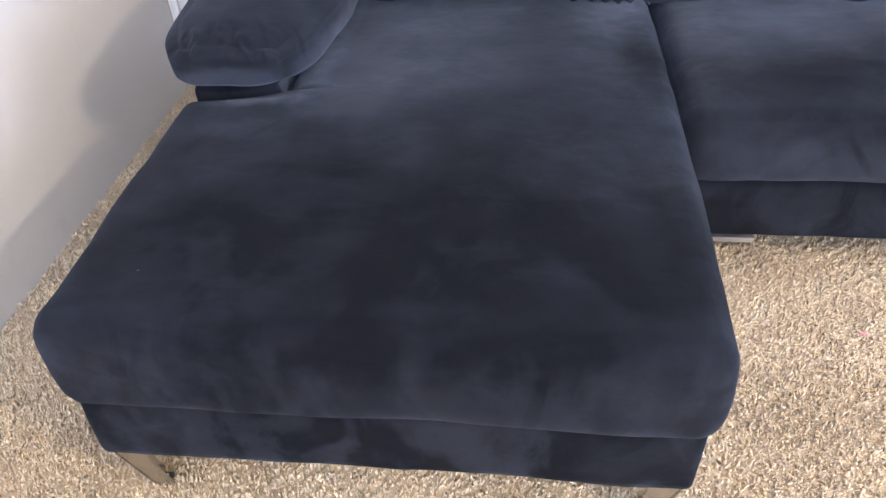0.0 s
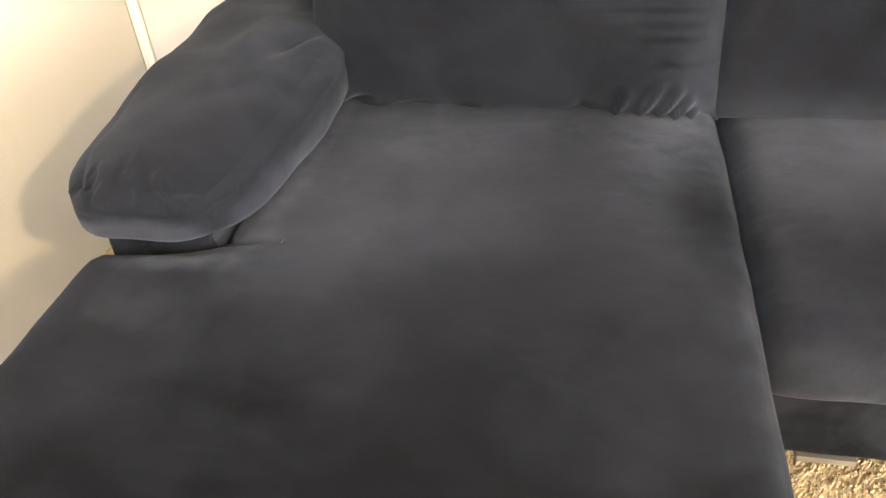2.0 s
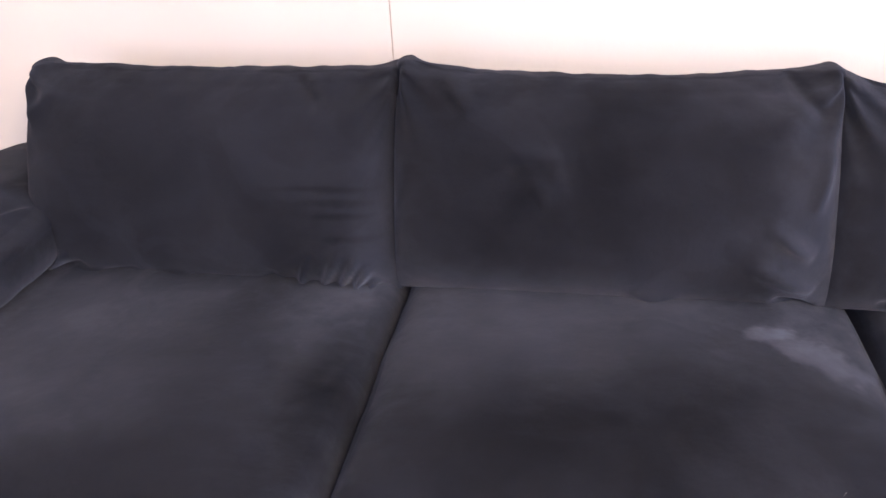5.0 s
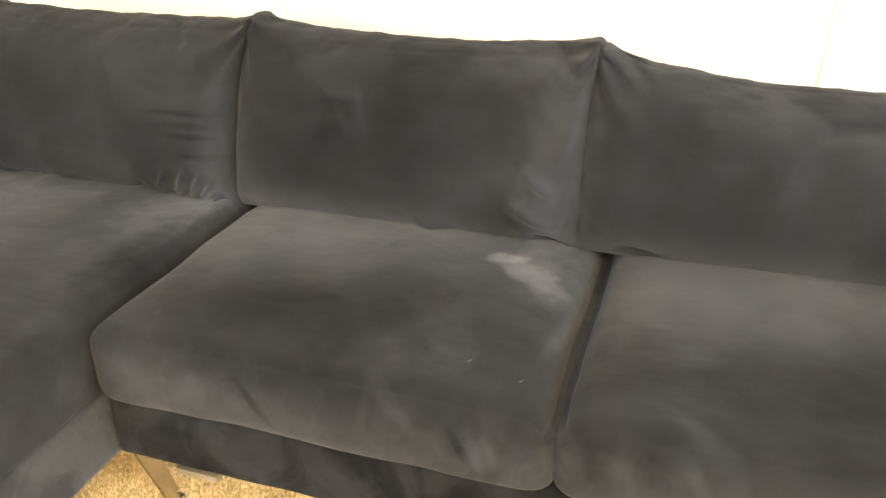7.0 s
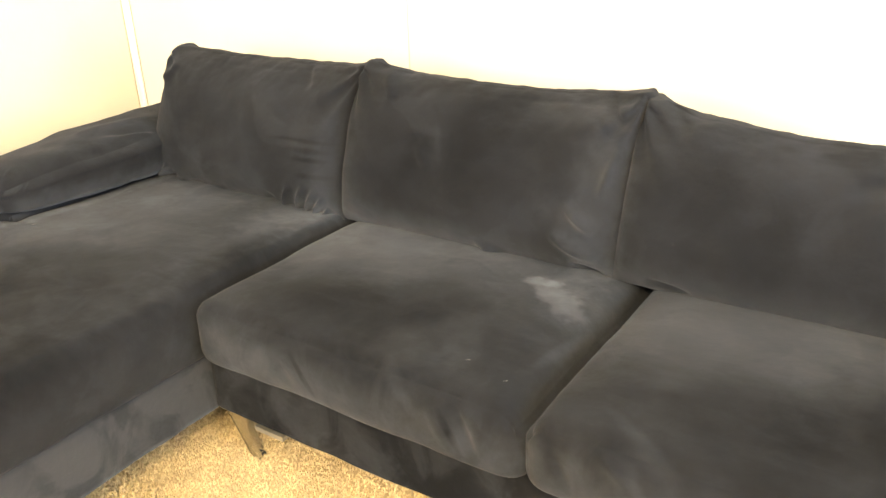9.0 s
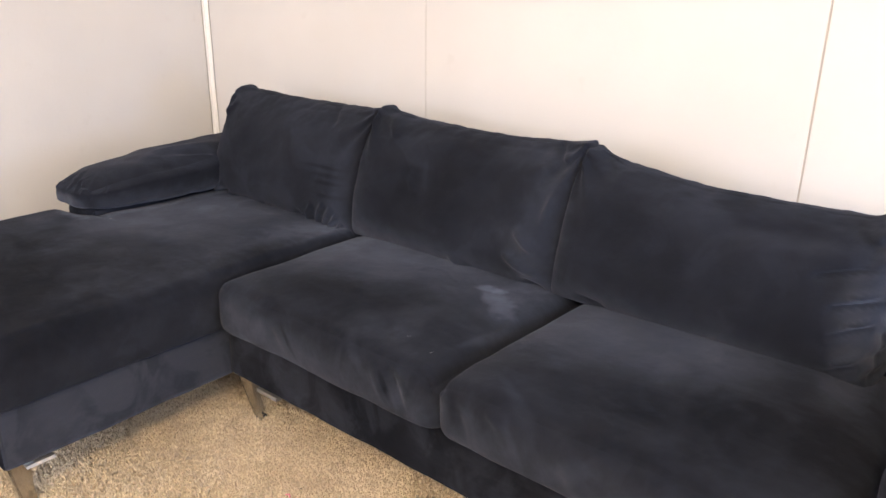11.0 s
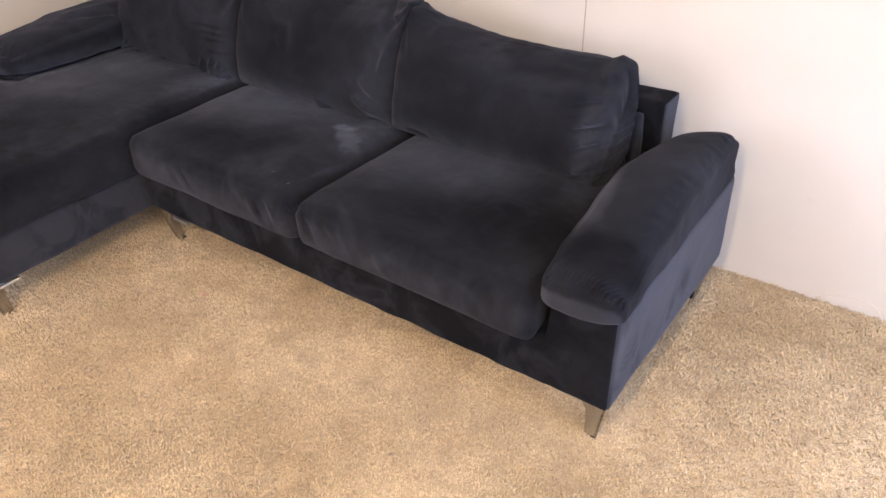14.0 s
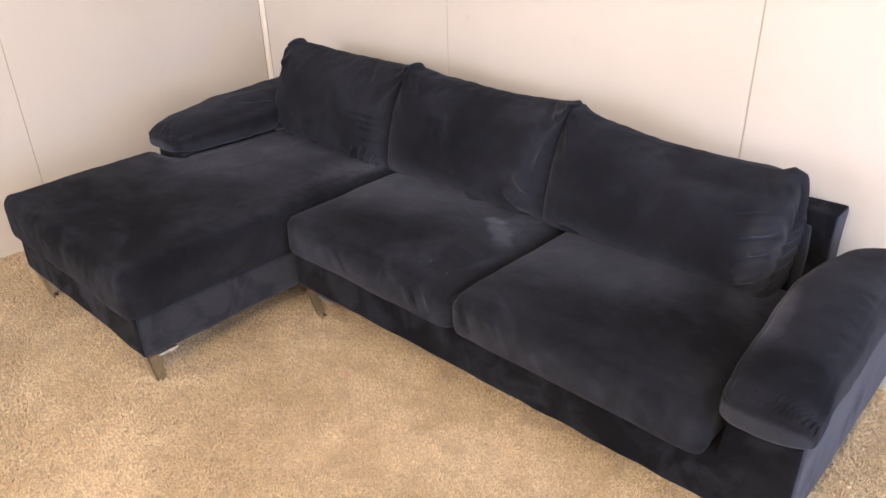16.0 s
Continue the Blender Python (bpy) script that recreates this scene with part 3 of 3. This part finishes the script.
# --- back cushions
def back_cushion(x0, x1, top_l, top_m, top_r, cut, end, seed, folds):
    """A stuffed back cushion that leans. Its top edge's height at left ear, middle and right ear; cut: how far its right
    corner hangs; end: how much fuller its right end is."""
    z0 = 0.412

    def shape(p, c):
        u, v, w = c[:, 0], (c[:, 2] + 1) / 2, c[:, 1]
        q = np.zeros_like(p)
        # half thickness: a blunt rim, thicker below, and a belly
        rim = 0.064 * (1 - v) + 0.017 * v + 0.010 * np.abs(u) ** 10 * (1 - v ** 3) + end * smooth_step(0.7, 1.0, u) * (1 - v ** 4)
        belly = np.clip(1 - np.abs(u) ** 8, 0, 1) ** 0.62 * np.clip(1 - np.abs(2 * v - 1) ** 2.8, 0, 1) ** 0.72
        thick = rim + 0.088 * belly + 0.012 * np.exp(-((np.abs(u) - 0.935) / 0.045) ** 2) * smooth_step(0.84, 0.96, v)
        # the rim itself is rounded
        round_off = np.sqrt(np.clip(1 - w ** 2 * 0.92, 0, 1))
        width = (x1 - x0) / 2
        side = np.abs(u) ** 12
        q[:, 0] = (x0 + x1) / 2 + u * width - np.sign(u) * side * (0.020 * (1 - round_off) + 0.004 * (1 - (2 * v - 1) ** 4))
        q[:, 0] += end * 0.25 * smooth_step(0.6, 1.0, u) * np.sin(np.pi * np.clip(v, 0, 1))
        q[:, 0] -= end * 0.6 * (1 - v) ** 1.6 * smooth_step(0.5, 1.0, u)
        # the upper corners are drawn in
        q[:, 0] -= np.sign(u) * np.abs(u) ** 16 * 0.008 * smooth_step(0.80, 1.0, v)
        # the height of the top edge
        left, right = np.clip(-u, 0, 1) ** 1.7, np.clip(u, 0, 1) ** 1.7
        top = top_m + (top_l - top_m) * left + (top_r - top_m) * right
        top = top - cut * (1 - np.sqrt(np.clip(1 - np.clip((u - 0.83) / 0.17, 0, 1) ** 2, 0, 1)))
        ear = 0.008 * np.exp(-((np.abs(u) - 0.93) / 0.08) ** 2) + 0.20 * cut * np.exp(-((u - 0.84) / 0.05) ** 2)
        q[:, 2] = z0 + v * (top + ear * v ** 6 - z0) + 0.002 * v - v ** 14 * 0.004 * (1 - round_off)
        # the corners are drawn in a little
        q[:, 2] -= (np.abs(u) ** 30 * 0.010 + np.abs(u) ** 90 * 0.030) * v ** 3
        q[:, 1] = w * thick - 0.362 + 0.085 * v
        q[:, 1] += w * rumple(q, seed, 6.0, 0.006)
        q[:, 2] += smooth_step(0.7, 1.0, v) * (rumple(q, seed + 5, 16.0, 0.0035) + rumple(q, seed + 8, 42.0, 0.0014))
        front = smooth_step(0.1, 0.8, -w)
        # the seam round the face, puckered, with gathers that run in from its corners
        pucker = 1 + 0.6 * np.sin(q[:, 0] * 160 + 3 * rumple(q, seed + 6, 20.0, 1.0))
        q[:, 1] += front * 0.0018 * pucker * np.exp(-((v - 0.955) / 0.008) ** 2)
        for s in (-1, 1):
            du, dv = (1 - s * u) * width, (1 - v) * (top - z0)
            far, turn = np.hypot(du, dv), np.arctan2(dv, du + 1e-6)
            q[:, 1] -= front * 0.0065 * np.sin(turn * 10 + seed + 2 * s + 6 * far) * smooth_step(0.015, 0.04, far) * smooth_step(0.20, 0.05, far)
            q[:, 1] -= front * 0.006 * np.exp(-(far / 0.022) ** 2)
        if end:
            # creases that run round the slack end
            crease = np.sin(v * 40 + 9 * (1 - u) + 2.5 * rumple(q, seed + 3, 9.0, 1.0)) * smooth_step(0.80, 0.95, u) * (1 - v ** 6)
            q[:, 0] += 0.0030 * crease * smooth_step(0.9, 1.0, u)
            q[:, 1] -= front * 0.0022 * crease
        flat = q.copy()
        flat[:, 1] = -0.4
        for start, end_at, wide, height in folds:
            q[:, 1] -= front * fold(flat, (start[0], -0.4, start[1]), (end_at[0], -0.4, end_at[1]), wide, height * 2.3)
        return q

    return soft_box((1.0, 1.0, 1.0), 0.001, (130, 14, 72), shape)


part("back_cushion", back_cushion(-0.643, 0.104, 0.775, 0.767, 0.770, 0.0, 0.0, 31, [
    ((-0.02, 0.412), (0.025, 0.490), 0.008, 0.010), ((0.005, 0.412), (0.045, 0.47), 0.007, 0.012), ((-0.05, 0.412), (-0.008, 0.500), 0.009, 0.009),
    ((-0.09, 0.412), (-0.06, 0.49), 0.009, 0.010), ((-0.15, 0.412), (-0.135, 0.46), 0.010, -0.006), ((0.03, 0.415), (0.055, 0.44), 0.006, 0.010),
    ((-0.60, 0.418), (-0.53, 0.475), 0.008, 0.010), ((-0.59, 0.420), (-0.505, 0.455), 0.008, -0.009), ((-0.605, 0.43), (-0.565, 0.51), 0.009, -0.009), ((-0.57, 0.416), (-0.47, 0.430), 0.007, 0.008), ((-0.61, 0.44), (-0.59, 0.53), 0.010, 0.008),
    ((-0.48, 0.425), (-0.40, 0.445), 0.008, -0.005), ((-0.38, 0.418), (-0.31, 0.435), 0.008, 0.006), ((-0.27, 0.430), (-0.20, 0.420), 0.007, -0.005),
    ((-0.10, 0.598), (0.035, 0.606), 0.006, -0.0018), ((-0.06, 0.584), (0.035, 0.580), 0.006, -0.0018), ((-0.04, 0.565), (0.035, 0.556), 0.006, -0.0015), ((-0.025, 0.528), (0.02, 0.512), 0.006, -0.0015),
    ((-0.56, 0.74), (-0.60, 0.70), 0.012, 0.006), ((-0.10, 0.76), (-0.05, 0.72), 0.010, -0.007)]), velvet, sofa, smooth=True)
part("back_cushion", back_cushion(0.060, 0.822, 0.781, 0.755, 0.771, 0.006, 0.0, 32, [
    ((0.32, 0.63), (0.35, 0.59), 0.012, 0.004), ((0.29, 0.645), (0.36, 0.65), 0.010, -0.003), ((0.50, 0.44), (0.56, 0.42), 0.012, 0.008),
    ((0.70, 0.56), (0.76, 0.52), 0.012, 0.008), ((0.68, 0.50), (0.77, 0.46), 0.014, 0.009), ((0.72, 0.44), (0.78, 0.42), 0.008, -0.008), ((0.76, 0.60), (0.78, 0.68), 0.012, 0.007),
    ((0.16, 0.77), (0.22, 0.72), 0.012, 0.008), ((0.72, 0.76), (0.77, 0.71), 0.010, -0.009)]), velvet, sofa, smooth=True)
part("back_cushion", back_cushion(0.772, 1.530, 0.765, 0.710, 0.716, 0.055, 0.012, 33, [
    ((1.20, 0.665), (1.47, 0.675), 0.012, -0.0045), ((1.24, 0.645), (1.46, 0.655), 0.014, 0.004), ((1.38, 0.612), (1.50, 0.645), 0.008, -0.010),
    ((1.45, 0.595), (1.51, 0.610), 0.007, 0.009), ((1.42, 0.562), (1.51, 0.588), 0.007, -0.011), ((1.46, 0.545), (1.51, 0.565), 0.007, 0.009),
    ((1.43, 0.51), (1.50, 0.545), 0.008, -0.008), ((1.45, 0.47), (1.50, 0.495), 0.009, 0.009), ((1.44, 0.44), (1.49, 0.47), 0.007, -0.006),
    ((1.42, 0.695), (1.48, 0.665), 0.012, -0.006),
    ((0.88, 0.44), (0.96, 0.43), 0.010, -0.007), ((0.83, 0.76), (0.90, 0.71), 0.010, -0.008)]), velvet, sofa, smooth=True)


# --- arm pillows
def arm_pillow_left():
    """A boxed pillow over the chaise's arm: a top panel, a seam and a band all round."""
    y0, y1, z0 = -0.930, -0.145, 0.444

    def shape(p, c):
        q = p.copy()
        s, up, t = (c[:, 1] + 1) / 2, (c[:, 2] + 1) / 2, (p[:, 0] / 0.13 + 1) / 2
        inner = -0.592 + 0.046 * np.sin(np.pi * np.clip(s * 1.08, 0, 1)) - 0.012 * smooth_step(0.75, 1.0, s)
        outer = -0.848 - 0.018 * np.sin(np.pi * np.clip(s * 0.9 + 0.05, 0, 1))
        height = 0.078 + 0.057 * (1 - (1 - s) ** 3)
        q[:, 0] = outer + (inner - outer) * t
        q[:, 1] += (y0 + y1) / 2
        q[:, 2] = z0 + (p[:, 2] / 0.08 + 1) / 2 * (height + 0.012 * (1 - c[:, 0] ** 2) * smooth_step(0.5, 1.0, up))
        q[:, 2] -= 0.005 * smooth_step(0.25, 0.0, s) + smooth_step(0.2, 1.0, c[:, 0]) * 0.012 * np.sin(np.pi * s)
        q += c * rumple(q, 41, 7.0, 0.006)[:, None]
        over = smooth_step(0.5, 1.0, up)
        for start, end, width, high in LEFT_ARM_FOLDS:
            q[:, 2] += over * fold(q, start, end, width, high)
        # the seam between top and band, with uneven gathers above it at the front
        ragged = rumple(q, 50, 22.0, 1.0)
        front, inside = smooth_step(0.85, 1.0, -c[:, 1]), smooth_step(0.85, 1.0, c[:, 0])
        seam = np.exp(-((up - 0.66) / 0.06) ** 2)
        q[:, 1] += seam * 0.0030 * front
        q[:, 0] -= seam * 0.0030 * inside
        near = smooth_step(0.11, 0.05, q[:, 1] - y0) * smooth_step(0.004, 0.020, q[:, 1] - y0) * smooth_step(0.35, 0.8, up)
        pleat = np.sin(q[:, 0] * 150 + 55 * (q[:, 1] - y0) + 5.0 * ragged) * np.clip(0.5 + 1.2 * ragged, 0, 1.4)
        q[:, 2] += near * 0.0035 * pleat
        q[:, 1] -= near * 0.0025 * pleat
        return q

    return soft_box((0.13, (y1 - y0) / 2, 0.08), (0.088, 0.120, 0.050), (84, 150, 30), shape)


LEFT_ARM_FOLDS = [
    ((-0.66, -0.62, 0.56), (-0.60, -0.45, 0.57), 0.018, -0.014), ((-0.70, -0.60, 0.57), (-0.66, -0.40, 0.57), 0.020, 0.010), ((-0.63, -0.58, 0.56), (-0.57, -0.44, 0.56), 0.010, 0.008),
    ((-0.74, -0.25, 0.57), (-0.62, -0.18, 0.57), 0.010, -0.006), ((-0.64, -0.84, 0.50), (-0.59, -0.62, 0.55), 0.012, -0.009), ((-0.76, -0.84, 0.50), (-0.64, -0.80, 0.51), 0.012, -0.008),
    ((-0.72, -0.30, 0.57), (-0.60, -0.27, 0.57), 0.010, 0.006), ((-0.69, -0.50, 0.57), (-0.62, -0.33, 0.57), 0.012, -0.006),
]


def arm_pillow_right():
    """Its fellow over the far arm: lower and straighter, its outer band flush with the arm's side."""
    y0, y1, z0 = -0.955, -0.165, 0.416

    def shape(p, c):
        q = p.copy()
        s, up, t = (c[:, 1] + 1) / 2, (c[:, 2] + 1) / 2, (p[:, 0] / 0.09 + 1) / 2
        # the outer lower edge is not rounded where it lies on the arm
        flush = smooth_step(-0.1, -0.8, c[:, 2]) * smooth_step(0.05, 0.16, s) * smooth_step(0.2, 0.8, c[:, 0])
        t = t + ((c[:, 0] + 1) / 2 - t) * flush
        inner = 1.620 - 0.028 * np.sin(np.pi * np.clip(s * 0.95 + 0.05, 0, 1)) + 0.012 * smooth_step(0.8, 1.0, s)
        outer = 1.798 + 0.010 * smooth_step(0.25, 0.05, s) - 0.010 * smooth_step(0.5, 1.0, s)
        height = 0.066 + 0.082 * smooth_step(-0.05, 0.62, s)
        q[:, 0] = inner + (outer - inner) * t
        q[:, 1] += (y0 + y1) / 2
        q[:, 1] += 0.008 * smooth_step(0.45, 1.0, t) * smooth_step(0.22, 0.0, s)
        level = (p[:, 2] / 0.05 + 1) / 2
        q[:, 2] = z0 + level * (height + 0.014 * (1 - c[:, 0] ** 2) * smooth_step(0.4, 1.0, up))
        # it hangs a little at the front, and its far end falls away
        q[:, 2] -= 0.010 * smooth_step(0.05, 0.01, s) * smooth_step(0.9, 0.5, t) * (1 - 0.4 * up) + 0.022 * smooth_step(0.82, 1.0, s) ** 2 * up
        q[:, 2] -= 0.046 * (1 - t) * up * smooth_step(0.45, 1.0, s)
        q += c * rumple(q, 43, 8.0, 0.004)[:, None]
        ragged = rumple(q, 52, 22.0, 1.0)
        # pleats above the front seam, closest by the outer corner
        back = q[:, 1] - y0
        near = smooth_step(0.060, 0.022, back) * smooth_step(0.006, 0.018, back) * smooth_step(0.4, 0.85, up)
        pleat = (np.abs(np.sin(q[:, 0] * 290 - 90 * back + 3.0 * ragged)) ** 2 - 0.5) * np.clip(0.8 + 1.1 * ragged, 0.2, 1.5)
        q[:, 2] += near * 0.0110 * pleat * (0.25 + 0.75 * smooth_step(0.35, 0.75, t))
        # puckers down the outer seam
        side = np.exp(-((t - 0.86) / 0.10) ** 2) * smooth_step(0.4, 0.9, up) * smooth_step(0.03, 0.12, s)
        q[:, 2] += side * (0.0022 * np.sin(q[:, 1] * 150 + 4 * ragged) * (0.4 + ragged) - 0.0015)
        front, inside = smooth_step(0.85, 1.0, -c[:, 1]), smooth_step(0.85, 1.0, -c[:, 0])
        seam = np.exp(-((up - 0.80) / 0.06) ** 2)
        q[:, 1] += seam * 0.0035 * front
        q[:, 0] += seam * 0.0025 * inside
        return q

    return soft_box((0.09, (y1 - y0) / 2, 0.05), (0.044, 0.030, 0.022), (120, 150, 30), shape)


part("arm_pillow", arm_pillow_left(), velvet, sofa, smooth=True)
part("arm_pillow", arm_pillow_right(), velvet, sofa, smooth=True)


# --- legs
def leg(x, y, ax, ay):
    """Two tapered chrome plates that meet in the outer corner and draw in towards the foot; ax, ay: the ways in which they run from it."""
    bm = bmesh.new()
    th, hi, draw = 0.006, BOTTOM + 0.002, 0.026
    outline = [(0, 0), (0.033, 0), (0.037, hi * 0.4), (0.045, hi * 0.75), (0.060, hi), (0, hi)]
    for along in (0, 1):
        rings = []
        for off in (0, th):
            ring = []
            for u, z in outline:
                inset = draw * (1 - z / hi)
                px, py = (u, off) if along == 0 else (off, u)
                ring.append(bm.verts.new((x + (px + inset) * ax, y + (py + inset) * ay, z)))
            rings.append(ring)
        bm.faces.new(rings[0][::-1])
        bm.faces.new(rings[1])
        for i in range(len(outline)):
            j = (i + 1) % len(outline)
            bm.faces.new([rings[0][i], rings[0][j], rings[1][j], rings[1][i]])
    bmesh.ops.recalc_face_normals(bm, faces=bm.faces[:])
    return bm


def span(a, b):
    return min(a, b), max(a, b)


# corner, ways, and whether the mounting plate shows past the base's side (along x, along y)
for x, y, ax, ay, out_x, out_y in ((0.068, -1.480, -1, 1, True, False), (-0.798, -1.480, 1, 1, False, False), (0.105, -0.898, 1, 1, False, True),
                                   (1.782, -0.898, -1, 1, False, False), (1.782, -0.158, -1, -1, False, False), (-0.798, -0.158, 1, -1, False, False)):
    one = part("leg", leg(x, y, ax, ay), chrome, sofa, "polished chrome angled leg")
    xa, xb = span(x - ax * (0.015 if out_x else -0.012), x + ax * 0.10)
    ya, yb = span(y - ay * (0.008 if out_y else -0.012), y + ay * 0.10)
    if out_x:
        ya = y + ay * 0.036
    if out_y:
        xa, xb = x + ax * 0.094, x + ax * 0.174
    drop = 0.010 if out_x else 0.0
    plate = box((xa, ya, BOTTOM - (0.012 if out_y else 0.006) - drop), (xb, yb, BOTTOM - 0.001 - drop))
    for v in plate.verts:
        if out_x and v.co.z > BOTTOM - 0.004 - drop and v.co.x > xb - 0.001:
            v.co.x -= 0.005
    part("mounting_plate", plate, steel, one)
    (xa, xb), (ya, yb) = span(x + ax * 0.028, x + ax * 0.050), span(y + ay * 0.028, y + ay * 0.050)
    part("foot_pad", box((xa, ya, -0.008), (xb, yb, 0.001)), black_foot, one)


# ---------------------------------------------------------------- carpet pile
def carpet_pile(x0, x1, y0, y1, spacing, seed, thick=1.0):
    """Leaning, tapered tufts of yarn; one mesh. thick: how much stouter each tuft is."""
    rng = np.random.default_rng(seed)
    xs, ys = np.meshgrid(np.arange(x0, x1, spacing), np.arange(y0, y1, spacing))
    base = np.stack([xs.ravel(), ys.ravel()], 1)
    base = base + rng.uniform(-0.6, 0.6, base.shape) * spacing
    # none deep under the sofa, where it is pressed flat
    under = (base[:, 0] > -0.55) & (base[:, 0] < 1.55) & (base[:, 1] > -0.70) & (base[:, 1] < -0.18)
    base = base[~under]
    n = len(base)
    # yarns draw together into small clumps
    for k in range(14):
        way, size, start = rng.uniform(0, 2 * np.pi), rng.uniform(220, 480), rng.uniform(0, 6.3)
        wave = np.sin(size * (base[:, 0] * np.cos(way) + base[:, 1] * np.sin(way)) + start)
        base = base + 0.0004 * wave[:, None] * np.array([np.cos(way), np.sin(way)])
    # the way in which the pile lies wanders over the floor
    a = base[:, 0] * 2.1 + np.sin(base[:, 1] * 3.3) * 0.9
    b = base[:, 1] * 2.6 + np.sin(base[:, 0] * 2.7 + 1.0) * 0.8
    swirl = np.sin(a) * np.cos(b) * 1.4 + np.sin(a * 2.7 + 1.3) * 0.7
    turn = swirl + rng.normal(0, 1.1, n)
    lean = rng.uniform(0.25, 0.95, n) * 0.0085
    tall = rng.uniform(0.80, 1.12, n) * 0.015 * (0.86 + 0.14 * np.sin(a * 1.7) * np.sin(b * 1.9 + 0.5))
    hills = np.zeros(n)
    for k in range(16):
        way, size, start = rng.uniform(0, 2 * np.pi), rng.uniform(170, 500), rng.uniform(0, 6.3)
        hills += np.sin(size * (base[:, 0] * np.cos(way) + base[:, 1] * np.sin(way)) + start) / 4
    tall = tall * (1 + 0.42 * np.clip(hills, -1.6, 1.6))
    away = np.stack([np.cos(turn), np.sin(turn)], 1) * lean[:, None]
    wide = rng.uniform(0.0017, 0.0028, n) * thick
    spin = rng.uniform(0, 2 * np.pi, n)
    pts = np.zeros((n, 5, 3))
    pts[:, 0, :2], pts[:, 0, 2] = base, -0.016
    for k in range(3):
        ang = spin + k * 2 * np.pi / 3
        ring = np.stack([np.cos(ang), np.sin(ang)], 1) * wide[:, None]
        pts[:, 1 + k, :2], pts[:, 1 + k, 2] = base + away * 0.6 + ring, -0.013 + tall * 0.72
    pts[:, 4, :2], pts[:, 4, 2] = base + away, -0.013 + tall
    tri = []
    for k in range(3):
        m = (k + 1) % 3
        tri += [(0, 1 + m, 1 + k), (1 + k, 1 + m, 4)]
    faces = (np.array(tri)[None] + 5 * np.arange(n)[:, None, None]).reshape(-1, 3)
    mesh = bpy.data.meshes.new("carpet_pile")
    mesh.vertices.add(n * 5)
    mesh.vertices.foreach_set("co", pts.ravel())
    mesh.loops.add(len(faces) * 3)
    mesh.loops.foreach_set("vertex_index", faces.ravel().astype(np.int32))
    mesh.polygons.add(len(faces))
    mesh.polygons.foreach_set("loop_start", (np.arange(len(faces)) * 3).astype(np.int32))
    mesh.update(calc_edges=True)
    mesh.materials.append(carpet_yarn)
    mesh.shade_smooth()
    return new("carpet_pile", mesh)


tagged(carpet_pile(LEFT, 2.75, -2.15, BACK, 0.0045, 7), "deep tan twisted-yarn carpet pile, trodden in places", "carpet", kind="stuff")
# the rest of the floor, behind the walk, in coarser tufts
for x0, x1, y0, y1, seed in ((LEFT, RIGHT, FRONT, -2.15, 8), (2.75, RIGHT, -2.15, BACK, 9)):
    tagged(carpet_pile(x0, x1, y0, y1, 0.016, seed, 3.3), "deep tan twisted-yarn carpet pile", "carpet", kind="stuff")


# ---------------------------------------------------------------- small things
def fibre(points, radius):
    """A thin bent thread through a few points."""
    bm = bmesh.new()
    rings = []
    for i, p in enumerate(points):
        p = Vector(p)
        ahead = (Vector(points[min(i + 1, len(points) - 1)]) - Vector(points[max(i - 1, 0)])).normalized()
        side = ahead.orthogonal().normalized()
        other = ahead.cross(side)
        rings.append([bm.verts.new(p + radius * (math.cos(k * math.pi / 3) * side + math.sin(k * math.pi / 3) * other)) for k in range(6)])
    for a, b in zip(rings[:-1], rings[1:]):
        for k in range(6):
            bm.faces.new([a[k], a[(k + 1) % 6], b[(k + 1) % 6], b[k]])
    bm.faces.new(rings[0][::-1])
    bm.faces.new(rings[-1])
    return bm


# flecks of lint: place, direction in the plane, length
for x, y, z, turn, long in ((-0.531, -0.880, 0.4375, 80, 0.010), (-0.688, -1.406, 0.4335, 20, 0.004), (-0.213, -0.687, 0.4395, 60, 0.003),
                            (0.708, -0.866, 0.4305, 50, 0.008), (0.787, -0.884, 0.4255, 60, 0.008)):
    d = Vector((math.cos(radians(turn)), math.sin(radians(turn)), 0)) * long / 2
    p = Vector((x, y, z))
    tagged(part("lint_fleck", fibre([p - d, p + Vector((0.0006, 0, 0.0008)), p + d], 0.00022), lint_white, smooth=True),
           "tiny white lint fleck lying on dark velvet", "lint", group="lint on the sofa")

pink = make_plain("pink_paper", (0.75, 0.22, 0.30), 0.7)
tagged(part("paper_scrap", fibre([(0.472, -1.040, 0.004), (0.480, -1.036, 0.007), (0.487, -1.040, 0.004)], 0.0018), pink, smooth=True),
       "tiny pink paper scrap on tan carpet", "paper scrap")

curl = [(2.085, -0.004, 0.020), (2.105, -0.008, 0.036), (2.135, -0.010, 0.047), (2.165, -0.011, 0.052), (2.195, -0.010, 0.047), (2.222, -0.009, 0.030), (2.240, -0.010, 0.004), (2.248, -0.012, -0.010)]
tagged(part("cable", fibre(curl, 0.0010), trim_white, smooth=True), "thin white cable curling out of carpet by the wall", "cable")
